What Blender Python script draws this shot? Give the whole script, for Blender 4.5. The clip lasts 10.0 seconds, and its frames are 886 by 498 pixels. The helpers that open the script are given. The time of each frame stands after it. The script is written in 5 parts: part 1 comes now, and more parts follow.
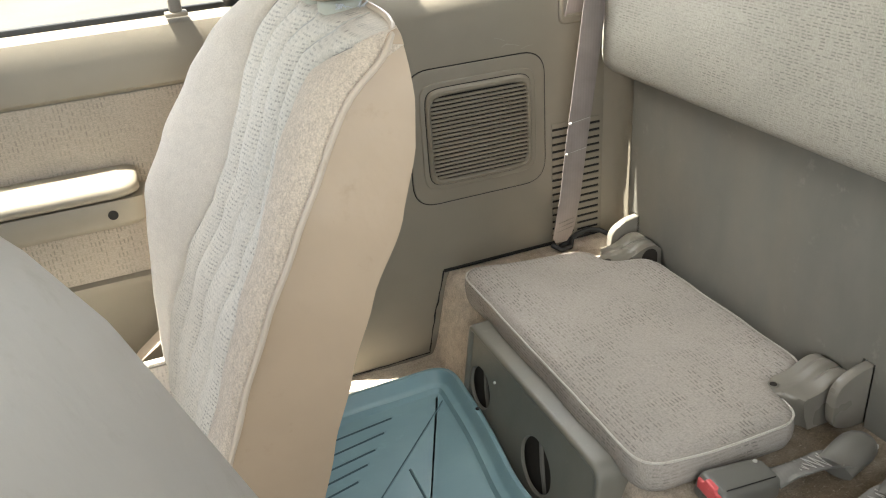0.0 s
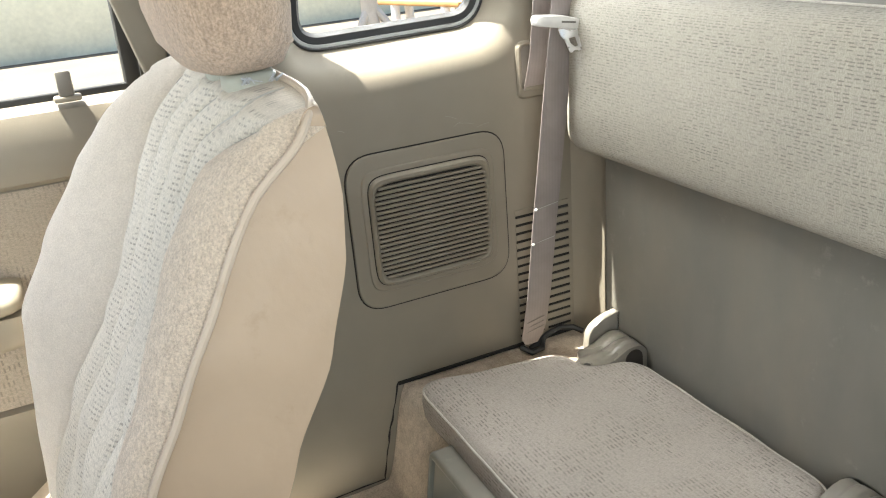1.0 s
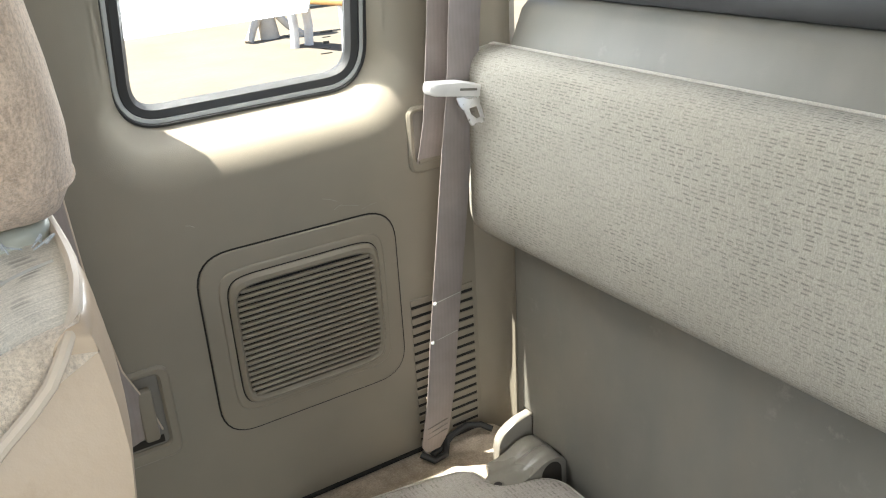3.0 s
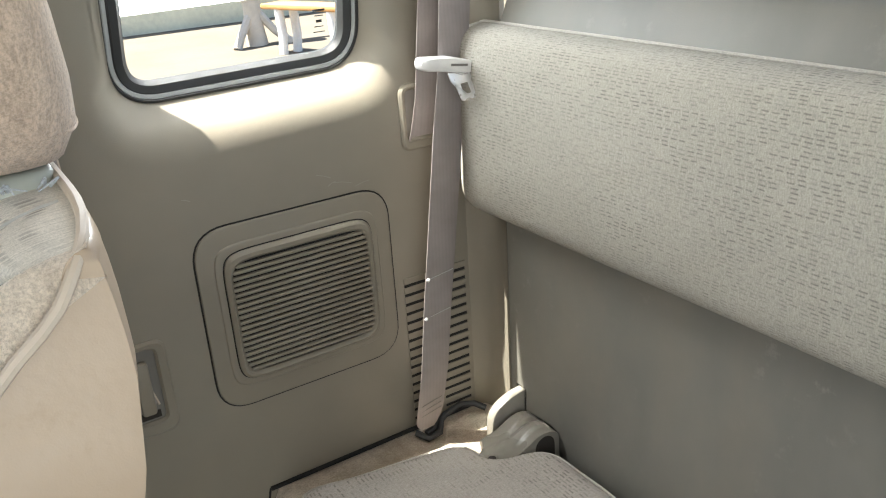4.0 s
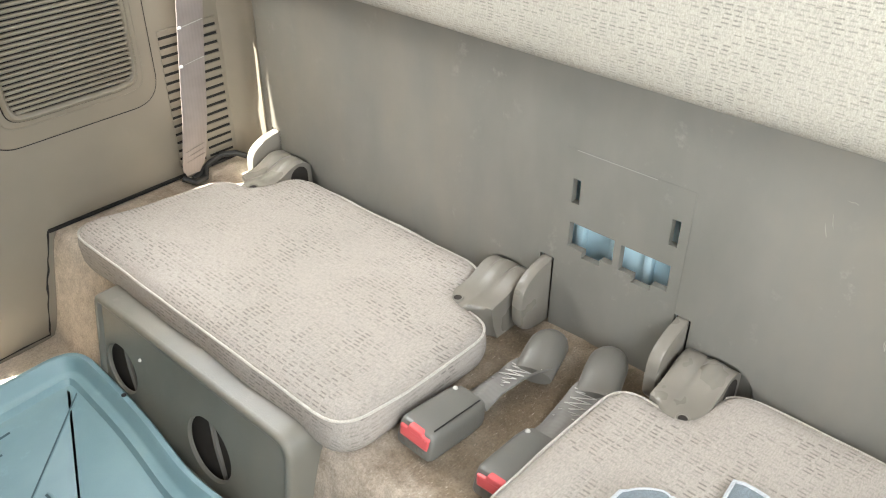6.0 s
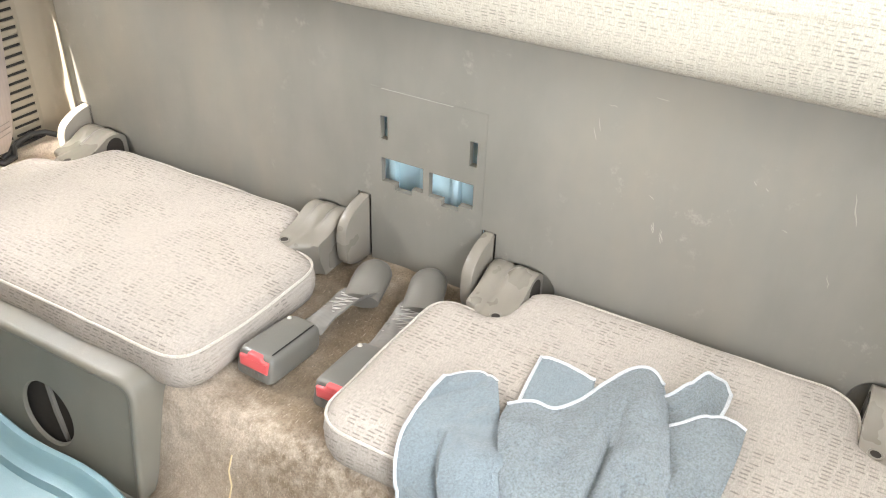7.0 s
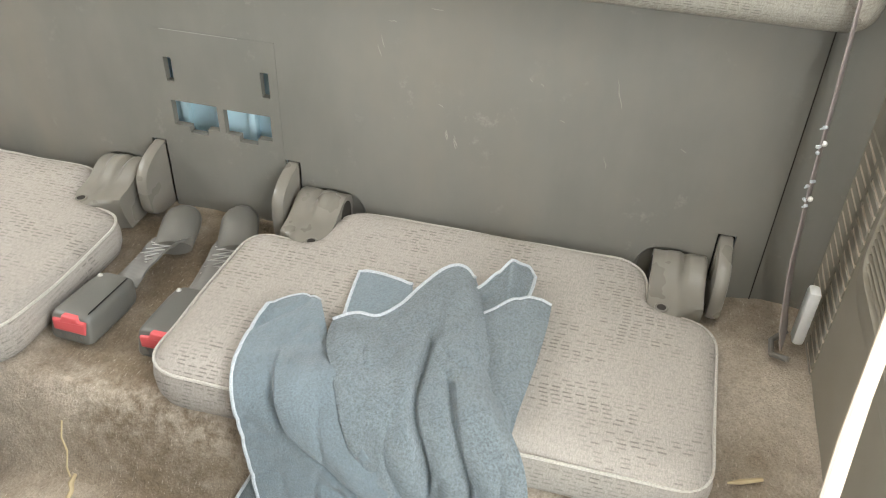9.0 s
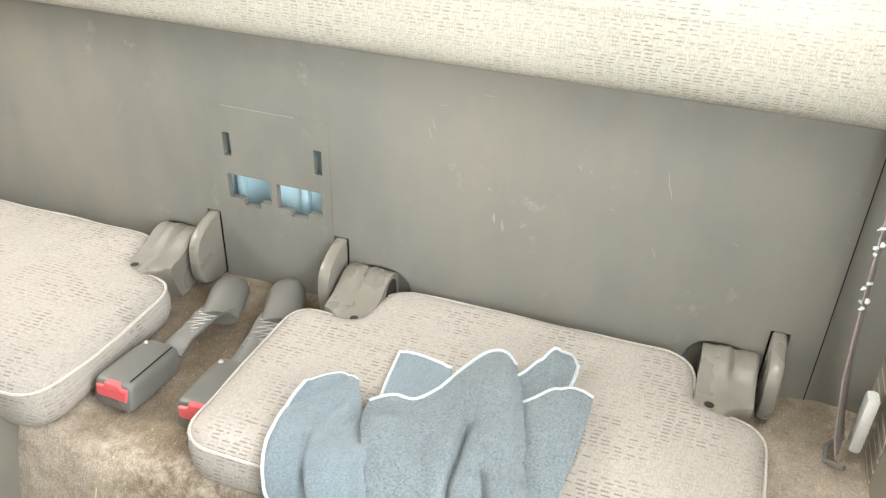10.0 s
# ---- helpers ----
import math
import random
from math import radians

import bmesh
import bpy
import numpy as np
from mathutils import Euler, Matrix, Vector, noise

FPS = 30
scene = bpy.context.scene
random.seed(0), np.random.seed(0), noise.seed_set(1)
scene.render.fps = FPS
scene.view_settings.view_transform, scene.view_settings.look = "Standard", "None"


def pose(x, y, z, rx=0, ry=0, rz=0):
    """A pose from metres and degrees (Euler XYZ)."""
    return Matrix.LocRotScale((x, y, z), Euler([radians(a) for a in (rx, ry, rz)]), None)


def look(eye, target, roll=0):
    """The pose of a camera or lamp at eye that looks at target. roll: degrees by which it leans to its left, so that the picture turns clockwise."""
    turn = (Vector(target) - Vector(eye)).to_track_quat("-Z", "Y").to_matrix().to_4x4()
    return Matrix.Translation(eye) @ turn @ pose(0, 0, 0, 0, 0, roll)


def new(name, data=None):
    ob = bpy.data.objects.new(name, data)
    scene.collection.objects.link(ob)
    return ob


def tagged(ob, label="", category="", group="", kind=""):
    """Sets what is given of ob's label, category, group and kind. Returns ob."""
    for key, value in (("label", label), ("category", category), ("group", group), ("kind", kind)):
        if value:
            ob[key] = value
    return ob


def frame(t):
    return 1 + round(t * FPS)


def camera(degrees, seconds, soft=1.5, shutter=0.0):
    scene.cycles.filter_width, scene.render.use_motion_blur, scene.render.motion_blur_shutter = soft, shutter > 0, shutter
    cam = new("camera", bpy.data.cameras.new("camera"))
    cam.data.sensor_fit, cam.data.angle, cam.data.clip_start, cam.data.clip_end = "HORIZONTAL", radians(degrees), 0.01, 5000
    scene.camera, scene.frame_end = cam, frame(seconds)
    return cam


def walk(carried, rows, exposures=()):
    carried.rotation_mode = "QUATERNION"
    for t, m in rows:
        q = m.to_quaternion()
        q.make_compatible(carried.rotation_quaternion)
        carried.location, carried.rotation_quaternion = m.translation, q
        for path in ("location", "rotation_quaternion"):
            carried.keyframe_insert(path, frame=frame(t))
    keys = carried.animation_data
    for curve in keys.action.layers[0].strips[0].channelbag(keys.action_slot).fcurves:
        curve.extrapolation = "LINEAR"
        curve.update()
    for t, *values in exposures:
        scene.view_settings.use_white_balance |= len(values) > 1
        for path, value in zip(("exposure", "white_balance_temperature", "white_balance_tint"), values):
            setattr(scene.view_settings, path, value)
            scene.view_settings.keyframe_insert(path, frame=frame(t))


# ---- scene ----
cam = camera(55.6, 10.0, 1.1)
PATH = [
    (0, (-0.861, -0.574, 1.204), (-0.232, 1.09, 0.29), -4.2),
    (0.5, (-0.826, -0.497, 1.181), (-0.104, 1.174, 0.352), -3.5),
    (1, (-0.769, -0.384, 1.151), (-0.01, 1.306, 0.397), -4.9),
    (1.5, (-0.696, -0.288, 1.137), (0.155, 1.383, 0.44), -5.2),
    (2, (-0.651, -0.231, 1.137), (0.209, 1.408, 0.38), -5.4),
    (2.5, (-0.625, -0.188, 1.181), (0.253, 1.432, 0.403), -4.6),
    (2.7, (-0.622, -0.172, 1.205), (0.298, 1.416, 0.41), -4.0),
    (3.8, (-0.633, -0.184, 1.179), (0.341, 1.389, 0.42), -3.4),
    (4, (-0.643, -0.195, 1.17), (0.331, 1.374, 0.401), -3.7),
    (4.5, (-0.658, -0.247, 1.167), (0.281, 1.291, 0.3), -5.8),
    (5, (-0.7, -0.304, 1.14), (0.283, 1.132, 0.155), -4.8),
    (5.5, (-0.738, -0.362, 1.112), (0.408, 0.883, 0.046), 0.2),
    (5.7, (-0.747, -0.376, 1.112), (0.446, 0.809, 0.03), 0.6),
    (6.8, (-0.814, -0.482, 1.096), (0.587, 0.398, -0.028), 1.1),
    (7, (-0.838, -0.487, 1.086), (0.629, 0.309, -0.017), 2.0),
    (7.5, (-0.854, -0.505, 1.086), (0.638, 0.151, -0.073), 2.3),
    (8, (-0.863, -0.509, 1.076), (0.647, -0.025, -0.143), 3.2),
    (8.5, (-0.9, -0.517, 1.053), (0.626, -0.139, -0.184), 3.6),
    (9, (-0.87, -0.516, 1.085), (0.681, -0.142, -0.122), 2.2),
    (9.5, (-0.853, -0.505, 1.093), (0.774, -0.104, 0.001), 2.1),
    (10, (-0.851, -0.528, 1.094), (0.747, 0.01, 0.019), 1.8),
]
walk(cam, [(t, look(eye, target, roll)) for t, eye, target, roll in PATH],
     [(t, e, k, 10 if 6 < t < 8 else 6) for t, e, k in ((0.0, 2.63, 6580), (1.0, 2.72, 6550), (2.0, 2.74, 6450), (2.7, 2.59, 6400), (3.8, 2.51, 6380), (4.5, 2.65, 6400), (5.0, 2.90, 6350), (5.5, 3.28, 6350), (6.8, 3.90, 6600), (7.5, 4.00, 6600), (8.0, 3.91, 6600), (8.5, 3.53, 6600), (9.0, 3.33, 6600), (9.5, 3.47, 6580), (10.0, 3.88, 6580))])

# ---- world, sun, large lights ----
SUN_DIR = Vector((-0.30, 0.124, 1.0)).normalized()      # towards the sun
elev = math.asin(SUN_DIR.z)
world = bpy.data.worlds.new("sky")
scene.world = world
world.use_nodes = True
wn = world.node_tree.nodes
sky = wn.new("ShaderNodeTexSky")
sky.sky_type, sky.sun_disc = "NISHITA", False
sky.sun_elevation = elev
sky.sun_rotation = math.atan2(SUN_DIR.x, SUN_DIR.y)
world.node_tree.links.new(sky.outputs[0], wn["Background"].inputs[0])
wn["Background"].inputs[1].default_value = 0.052

sun = new("sun", bpy.data.lights.new("sun", "SUN"))
sun.data.energy, sun.data.angle, sun.data.color = 5.0, radians(0.5), (1.0, 0.95, 0.86)
sun.matrix_world = look(SUN_DIR * 20, (0, 0, 0))


def area(name, eye, target, w, h, power, color):
    lamp = new(name, bpy.data.lights.new(name, "AREA"))
    lamp.data.shape, lamp.data.size, lamp.data.size_y = "RECTANGLE", w, h
    lamp.data.energy, lamp.data.color = power, color
    lamp.matrix_world = look(eye, target)
    return lamp


# daylight that enters by the windscreen, the open door and the rear window
area("windscreen_daylight", (-1.75, 0.0, 1.28), (-0.4, 0.0, 0.6), 1.3, 0.5, 0.56, (1.0, 0.955, 0.89))
area("open_door_daylight", (-0.92, -1.02, 0.86), (-0.05, -0.05, 0.45), 0.85, 0.95, 2.61, (0.98, 0.985, 0.96))
area("near_quarter_daylight", (-0.29, -0.735, 1.25), (-0.20, -0.45, 0.40), 0.28, 0.36, 0.40, (0.98, 0.985, 0.98))
area("far_quarter_daylight", (-0.295, 0.772, 1.22), (-0.12, -0.40, 0.50), 0.28, 0.36, 0.60, (0.97, 0.985, 1.0))
area("rear_window_daylight", (0.12, 0.0, 1.30), (-0.7, 0.0, 0.6), 1.1, 0.3, 0.17, (0.95, 0.97, 1.0))

# ---- materials ----


class Nodes:
    """Short ways to wire a material."""

    def __init__(self, name, rough=0.6, metal=0.0):
        self.mat = bpy.data.materials.new(name)
        self.mat.use_nodes = True
        self.t = self.mat.node_tree
        self.b = self.t.nodes["Principled BSDF"]
        self.b.inputs["Roughness"].default_value = rough
        self.b.inputs["Metallic"].default_value = metal
        self.co = self.t.nodes.new("ShaderNodeTexCoord").outputs["Object"]

    def link(self, a, b):
        self.t.links.new(a, b)

    def noise(self, scale, detail=3.0, rough=0.55, vec=None):
        n = self.t.nodes.new("ShaderNodeTexNoise")
        n.inputs["Scale"].default_value, n.inputs["Detail"].default_value, n.inputs["Roughness"].default_value = scale, detail, rough
        self.link(vec or self.co, n.inputs["Vector"])
        return n.outputs["Fac"]

    def ramp(self, fac, stops):
        r = self.t.nodes.new("ShaderNodeValToRGB")
        els = r.color_ramp.elements
        while len(els) < len(stops):
            els.new(0.5)
        for e, (p, c) in zip(els, stops):
            e.position, e.color = p, (*c, 1) if len(c) == 3 else c
        self.link(fac, r.inputs[0])
        return r.outputs[0]

    def mix(self, fac, a, b, kind="MIX"):
        m = self.t.nodes.new("ShaderNodeMix")
        m.data_type, m.blend_type = "RGBA", kind
        for sock, val in ((m.inputs[0], fac), (m.inputs[6], a), (m.inputs[7], b)):
            if isinstance(val, (int, float)):
                sock.default_value = val
            elif isinstance(val, tuple):
                sock.default_value = (*val, 1)
            else:
                self.link(val, sock)
        return m.outputs[2]

    def math(self, op, a, b=0.0):
        m = self.t.nodes.new("ShaderNodeMath")
        m.operation = op
        for sock, val in zip(m.inputs, (a, b)):
            if isinstance(val, (int, float)):
                sock.default_value = val
            else:
                self.link(val, sock)
        return m.outputs[0]

    def color(self, c):
        if isinstance(c, tuple):
            self.b.inputs["Base Color"].default_value = (*c, 1)
        else:
            self.link(c, self.b.inputs["Base Color"])
        return self

    def bump(self, height, strength=0.3, dist=0.001):
        n = self.t.nodes.new("ShaderNodeBump")
        n.inputs["Strength"].default_value, n.inputs["Distance"].default_value = strength, dist
        self.link(height, n.inputs["Height"])
        old = self.b.inputs["Normal"]
        if old.is_linked:
            self.link(old.links[0].from_socket, n.inputs["Normal"])
        self.link(n.outputs[0], old)
        return self

    def rough(self, fac, lo, hi):
        m = self.t.nodes.new("ShaderNodeMapRange")
        m.inputs["To Min"].default_value, m.inputs["To Max"].default_value = lo, hi
        self.link(fac, m.inputs["Value"])
        self.link(m.outputs[0], self.b.inputs["Roughness"])
        return self

    def split(self):
        s = self.t.nodes.new("ShaderNodeSeparateXYZ")
        self.link(self.co, s.inputs[0])
        return s.outputs

    def join(self, x, y, z=0.0):
        c = self.t.nodes.new("ShaderNodeCombineXYZ")
        for sock, val in zip(c.inputs, (x, y, z)):
            if isinstance(val, (int, float)):
                sock.default_value = val
            else:
                self.link(val, sock)
        return c.outputs[0]


def vary(c, k):
    return tuple(min(1.0, v * k) for v in c)


def plastic(name, c, rough=0.5, grain=900, amount=0.25, scuffs=0.0):
    """Moulded trim with a fine leather grain, faint large unevenness and pale scuffs."""
    n = Nodes(name, rough)
    big = n.noise(5, 4)
    col = n.ramp(big, [(0.3, vary(c, 0.92)), (0.7, vary(c, 1.07))])
    if scuffs:
        smear = n.noise(1, 5, 0.6, n.join(n.math("MULTIPLY", n.split()[0], 3), n.math("MULTIPLY", n.split()[1], 6), n.math("MULTIPLY", n.split()[2], 2.2)))
        col = n.mix(1.0, col, n.ramp(smear, [(0.32, (0.86, 0.88, 0.86)), (0.5, (1.0, 1.0, 0.98)), (0.70, (1.14, 1.09, 1.02))]), "MULTIPLY")
        s = n.noise(30, 7, 0.75)
        gate = n.ramp(n.noise(7, 2), [(0.50, (0, 0, 0)), (0.64, (1, 1, 1))])
        fine = n.ramp(s, [(0.57, (0, 0, 0)), (0.70, (scuffs, scuffs, scuffs))])
        col = n.mix(n.mix(1.0, fine, gate, "MULTIPLY"), col, vary(c, 1.7))
    n.color(col).rough(n.noise(14, 3), rough - 0.08, rough + 0.1)
    n.bump(n.noise(grain, 2), amount, 0.0006)
    return n.mat


def carpet(name, a, b, edge_x):
    """Worn cut-pile carpet with stains, rubbed pale along the step at edge_x; its paler far side also holds light."""
    n = Nodes(name, 0.95)
    stain = n.noise(4, 6, 0.6)
    tuft = n.noise(340, 4, 0.75)
    mid = n.noise(60, 5, 0.7)
    fibre = n.noise(1, 3, 0.7, n.join(n.math("MULTIPLY", n.split()[0], 130), n.math("MULTIPLY", n.split()[1], 420), n.math("MULTIPLY", n.split()[2], 130)))
    col = n.mix(n.ramp(stain, [(0.36, (0, 0, 0)), (0.60, (1, 1, 1))]), a, b)
    # grime about the middle; the paler far side also stands for more light
    mid_dark = n.math("ADD", n.noise(2.6, 5, 0.65), n.math("MULTIPLY", n.math("ABSOLUTE", n.math("ADD", n.split()[1], 0.20)), -0.32))
    grime_light = n.ramp(mid_dark, [(0.20, (1, 1, 1)), (0.46, (0.38, 0.335, 0.27))])
    col = n.mix(1.0, col, grime_light, "MULTIPLY")
    off = n.math("ABSOLUTE", n.math("SUBTRACT", n.math("ADD", n.split()[0], n.math("MULTIPLY", n.noise(18, 4), 0.05)), edge_x + 0.025))
    rub = n.mix(1.0, n.ramp(off, [(0.006, (0.45, 0.45, 0.45)), (0.035, (0, 0, 0))]), n.ramp(mid, [(0.38, (0.2, 0.2, 0.2)), (0.6, (1, 1, 1))]), "MULTIPLY")
    col = n.mix(rub, col, vary(a, 1.12))
    col = n.mix(0.55, col, n.ramp(tuft, [(0.28, (0.34, 0.32, 0.29)), (0.62, (1, 1, 1))]), "MULTIPLY")
    col = n.mix(0.42, col, n.ramp(mid, [(0.30, (0.5, 0.47, 0.43)), (0.60, (1, 1, 1))]), "MULTIPLY")
    col = n.mix(n.ramp(fibre, [(0.60, (0, 0, 0)), (0.75, (0.45, 0.45, 0.45))]), col, vary(a, 1.15))
    n.color(col).bump(tuft, 0.9, 0.004).bump(mid, 0.7, 0.006)
    return n.mat


def woven(name, base, dash, across, down, step=0.0115, row=0.0085, amount=0.9, worn=0.5, band=0.0):
    """Flat-weave seat cloth: short dark dashes in staggered rows, worn away in places. across, down: 'x', 'y', 'z' or 'xz'."""
    n = Nodes(name, 0.9)
    x, y, z = n.split()
    pick = {"x": x, "y": y, "z": z}
    along = pick[across]
    if down == "face":
        # a pad that is rounded at its top and its foot: rows go on round both edges
        up = n.math("SUBTRACT", n.math("MULTIPLY", n.math("GREATER_THAN", z, 0.90), 2.0), 1.0)
        over = n.math("ADD", z, n.math("MULTIPLY", x, up))
    elif down != "xz":
        over = pick[down]
    if down == "xz":
        # on faces that look sideways the rows run along x
        nrm = n.t.nodes.new("ShaderNodeSeparateXYZ")
        n.link(n.t.nodes["Texture Coordinate"].outputs["Normal"], nrm.inputs[0])
        side = n.math("GREATER_THAN", n.math("ABSOLUTE", nrm.outputs[1]), 0.72)
        keep = n.math("SUBTRACT", 1.0, side)
        along = n.math("ADD", n.math("MULTIPLY", y, keep), n.math("MULTIPLY", x, side))
        over = n.math("ADD", z, n.math("MULTIPLY", x, keep))
    u = n.math("ADD", along, n.math("MULTIPLY", n.noise(90, 2), 0.0022))
    v = n.math("ADD", over, n.math("MULTIPLY", n.noise(40, 3), 0.0024))
    rv = n.math("DIVIDE", v, row)
    line = n.math("FLOOR", rv)
    # the dashes stand over one another for a few rows, then the stack shifts
    block = n.math("FLOOR", n.math("ADD", n.math("DIVIDE", line, 5.0), n.math("MULTIPLY", n.noise(9, 1), 2.0)))
    hash_row = n.t.nodes.new("ShaderNodeTexWhiteNoise")
    n.link(n.join(block, 3.0), hash_row.inputs["Vector"])
    jitter = n.t.nodes.new("ShaderNodeTexWhiteNoise")
    n.link(n.join(line, 11.0), jitter.inputs["Vector"])
    ru = n.math("ADD", n.math("DIVIDE", u, step), n.math("ADD", n.math("MULTIPLY", hash_row.outputs["Value"], 1.0), n.math("MULTIPLY", jitter.outputs["Value"], 0.30)))
    fu = n.math("ABSOLUTE", n.math("SUBTRACT", n.math("FRACT", ru), 0.5))
    fv = n.math("ABSOLUTE", n.math("SUBTRACT", n.math("FRACT", rv), 0.5))
    wn = n.t.nodes.new("ShaderNodeTexWhiteNoise")
    n.link(n.join(n.math("FLOOR", ru), line), wn.inputs["Vector"])
    mask = n.mix(1.0, n.ramp(fu, [(0.29, (1, 1, 1)), (0.41, (0, 0, 0))]), n.ramp(fv, [(0.10, (1, 1, 1)), (0.26, (0, 0, 0))]), "MULTIPLY")
    mask = n.mix(1.0, mask, n.ramp(wn.outputs["Value"], [(0.15, (0.08, 0.08, 0.08)), (0.60, (1, 1, 1))]), "MULTIPLY")
    patch = n.ramp(n.noise(12, 5, 0.65), [(0.42, (1 - worn,) * 3), (0.58, (1, 1, 1))])
    thread = n.noise(1, 2, 0.6, n.join(n.math("MULTIPLY", u, 1100), n.math("MULTIPLY", v, 350)))
    mask = n.mix(1.0, mask, patch, "MULTIPLY")
    mask = n.mix(1.0, mask, n.ramp(thread, [(0.36, (0.45 * amount,) * 3), (0.60, (amount,) * 3)]), "MULTIPLY")
    if band:
        # dashes gathered in upright bands between the sewn channels
        saw = n.math("PINGPONG", n.math("ADD", pick[across], 5.0), band / 2)
        mask = n.mix(1.0, mask, n.ramp(n.math("DIVIDE", saw, band / 2), [(0.55, (1, 1, 1)), (0.75, (0.35, 0.35, 0.35))]), "MULTIPLY")
    soft = n.ramp(n.noise(4.5, 5, 0.6), [(0.3, vary(base, 0.90)), (0.7, vary(base, 1.05))])
    fleck = n.noise(750, 2, 0.7)
    rib = n.noise(1, 1, 0.5, n.join(n.math("MULTIPLY", pick[across], 700), n.math("MULTIPLY", v, 160)))
    ground = n.mix(0.52, soft, n.ramp(fleck, [(0.3, (0.5, 0.5, 0.5)), (0.65, (1, 1, 1))]), "MULTIPLY")
    ground = n.mix(0.40, ground, n.ramp(rib, [(0.3, (0.55, 0.55, 0.55)), (0.6, (1, 1, 1))]), "MULTIPLY")
    n.color(n.mix(mask, ground, dash)).bump(fleck, 0.5, 0.0012).bump(mask, -0.3, 0.001)
    return n.mat


def plush(name, c, scale=330, contrast=0.75, depth=0.0025, hard=0.0, rib=0.0):
    """Napped cloth; hard: how far its tufts stand apart; rib: strength of its upright knitted ribs."""
    n = Nodes(name, 0.95)
    f = n.noise(scale, 4, 0.75)
    m = n.noise(70, 3)
    col = n.mix(contrast, n.ramp(n.noise(8, 3), [(0.3, vary(c, 0.95)), (0.7, vary(c, 1.04))]), n.ramp(f, [(0.3 + hard, (0.45, 0.43, 0.41)), (0.65 - hard, (1, 1, 1))]), "MULTIPLY")
    col = n.mix(0.15, col, n.ramp(m, [(0.3, (0.6, 0.57, 0.55)), (0.6, (1, 1, 1))]), "MULTIPLY")
    n.color(col).bump(f, 0.7, depth).bump(m, 0.3, 0.002)
    if rib:
        x, y, z = n.split()
        v = n.t.nodes.new("ShaderNodeCombineXYZ")
        for sock, src, k in ((0, x, 330), (1, y, 330), (2, z, 40)):
            n.link(n.math("MULTIPLY", src, k), v.inputs[sock])
        knit = n.noise(1, 2, 0.6, v.outputs[0])
        n.color(n.mix(rib, col, n.ramp(knit, [(0.36, (0.55, 0.5, 0.46)), (0.58, (1, 1, 1))]), "MULTIPLY")).bump(knit, 0.5, 0.0015)
    n.b.inputs["Sheen Weight"].default_value = 0.25
    return n.mat


def vinyl(name, c, rough=0.42):
    n = Nodes(name, rough)
    col = n.ramp(n.noise(6, 4), [(0.3, vary(c, 0.93)), (0.7, vary(c, 1.05))])
    dirt = n.ramp(n.noise(22, 6, 0.7), [(0.58, (1, 1, 1)), (0.8, (0.82, 0.78, 0.72))])
    n.color(n.mix(1.0, col, dirt, "MULTIPLY")).rough(n.noise(17, 3), rough - 0.06, rough + 0.12)
    n.bump(n.noise(800, 2), 0.2, 0.0005).bump(n.noise(26, 3), 0.35, 0.005)
    return n.mat


def webbing(name, c):
    n = Nodes(name, 0.75)
    x, y, z = n.split()
    w = n.t.nodes.new("ShaderNodeTexWave")
    w.wave_type, w.bands_direction = "BANDS", "X"
    w.inputs["Scale"].default_value, w.inputs["Distortion"].default_value = 55, 0.6
    n.link(n.co, w.inputs["Vector"])
    col = n.mix(0.14, n.ramp(n.noise(25, 4), [(0.3, vary(c, 0.88)), (0.7, vary(c, 1.08))]), n.ramp(w.outputs["Fac"], [(0.2, (0.7, 0.7, 0.7)), (0.6, (1, 1, 1))]), "MULTIPLY")
    n.color(col).bump(w.outputs["Fac"], 0.10, 0.0004).bump(n.noise(900, 1), 0.3, 0.0005)
    return n.mat


def plain(name, c, rough=0.5, metal=0.0, wear=0.1, scale=30):
    n = Nodes(name, rough, metal)
    n.color(n.ramp(n.noise(scale, 4), [(0.3, vary(c, 1 - wear)), (0.7, vary(c, 1 + wear))]))
    n.rough(n.noise(scale * 2, 3), max(0.02, rough - 0.1), rough + 0.1)
    return n.mat


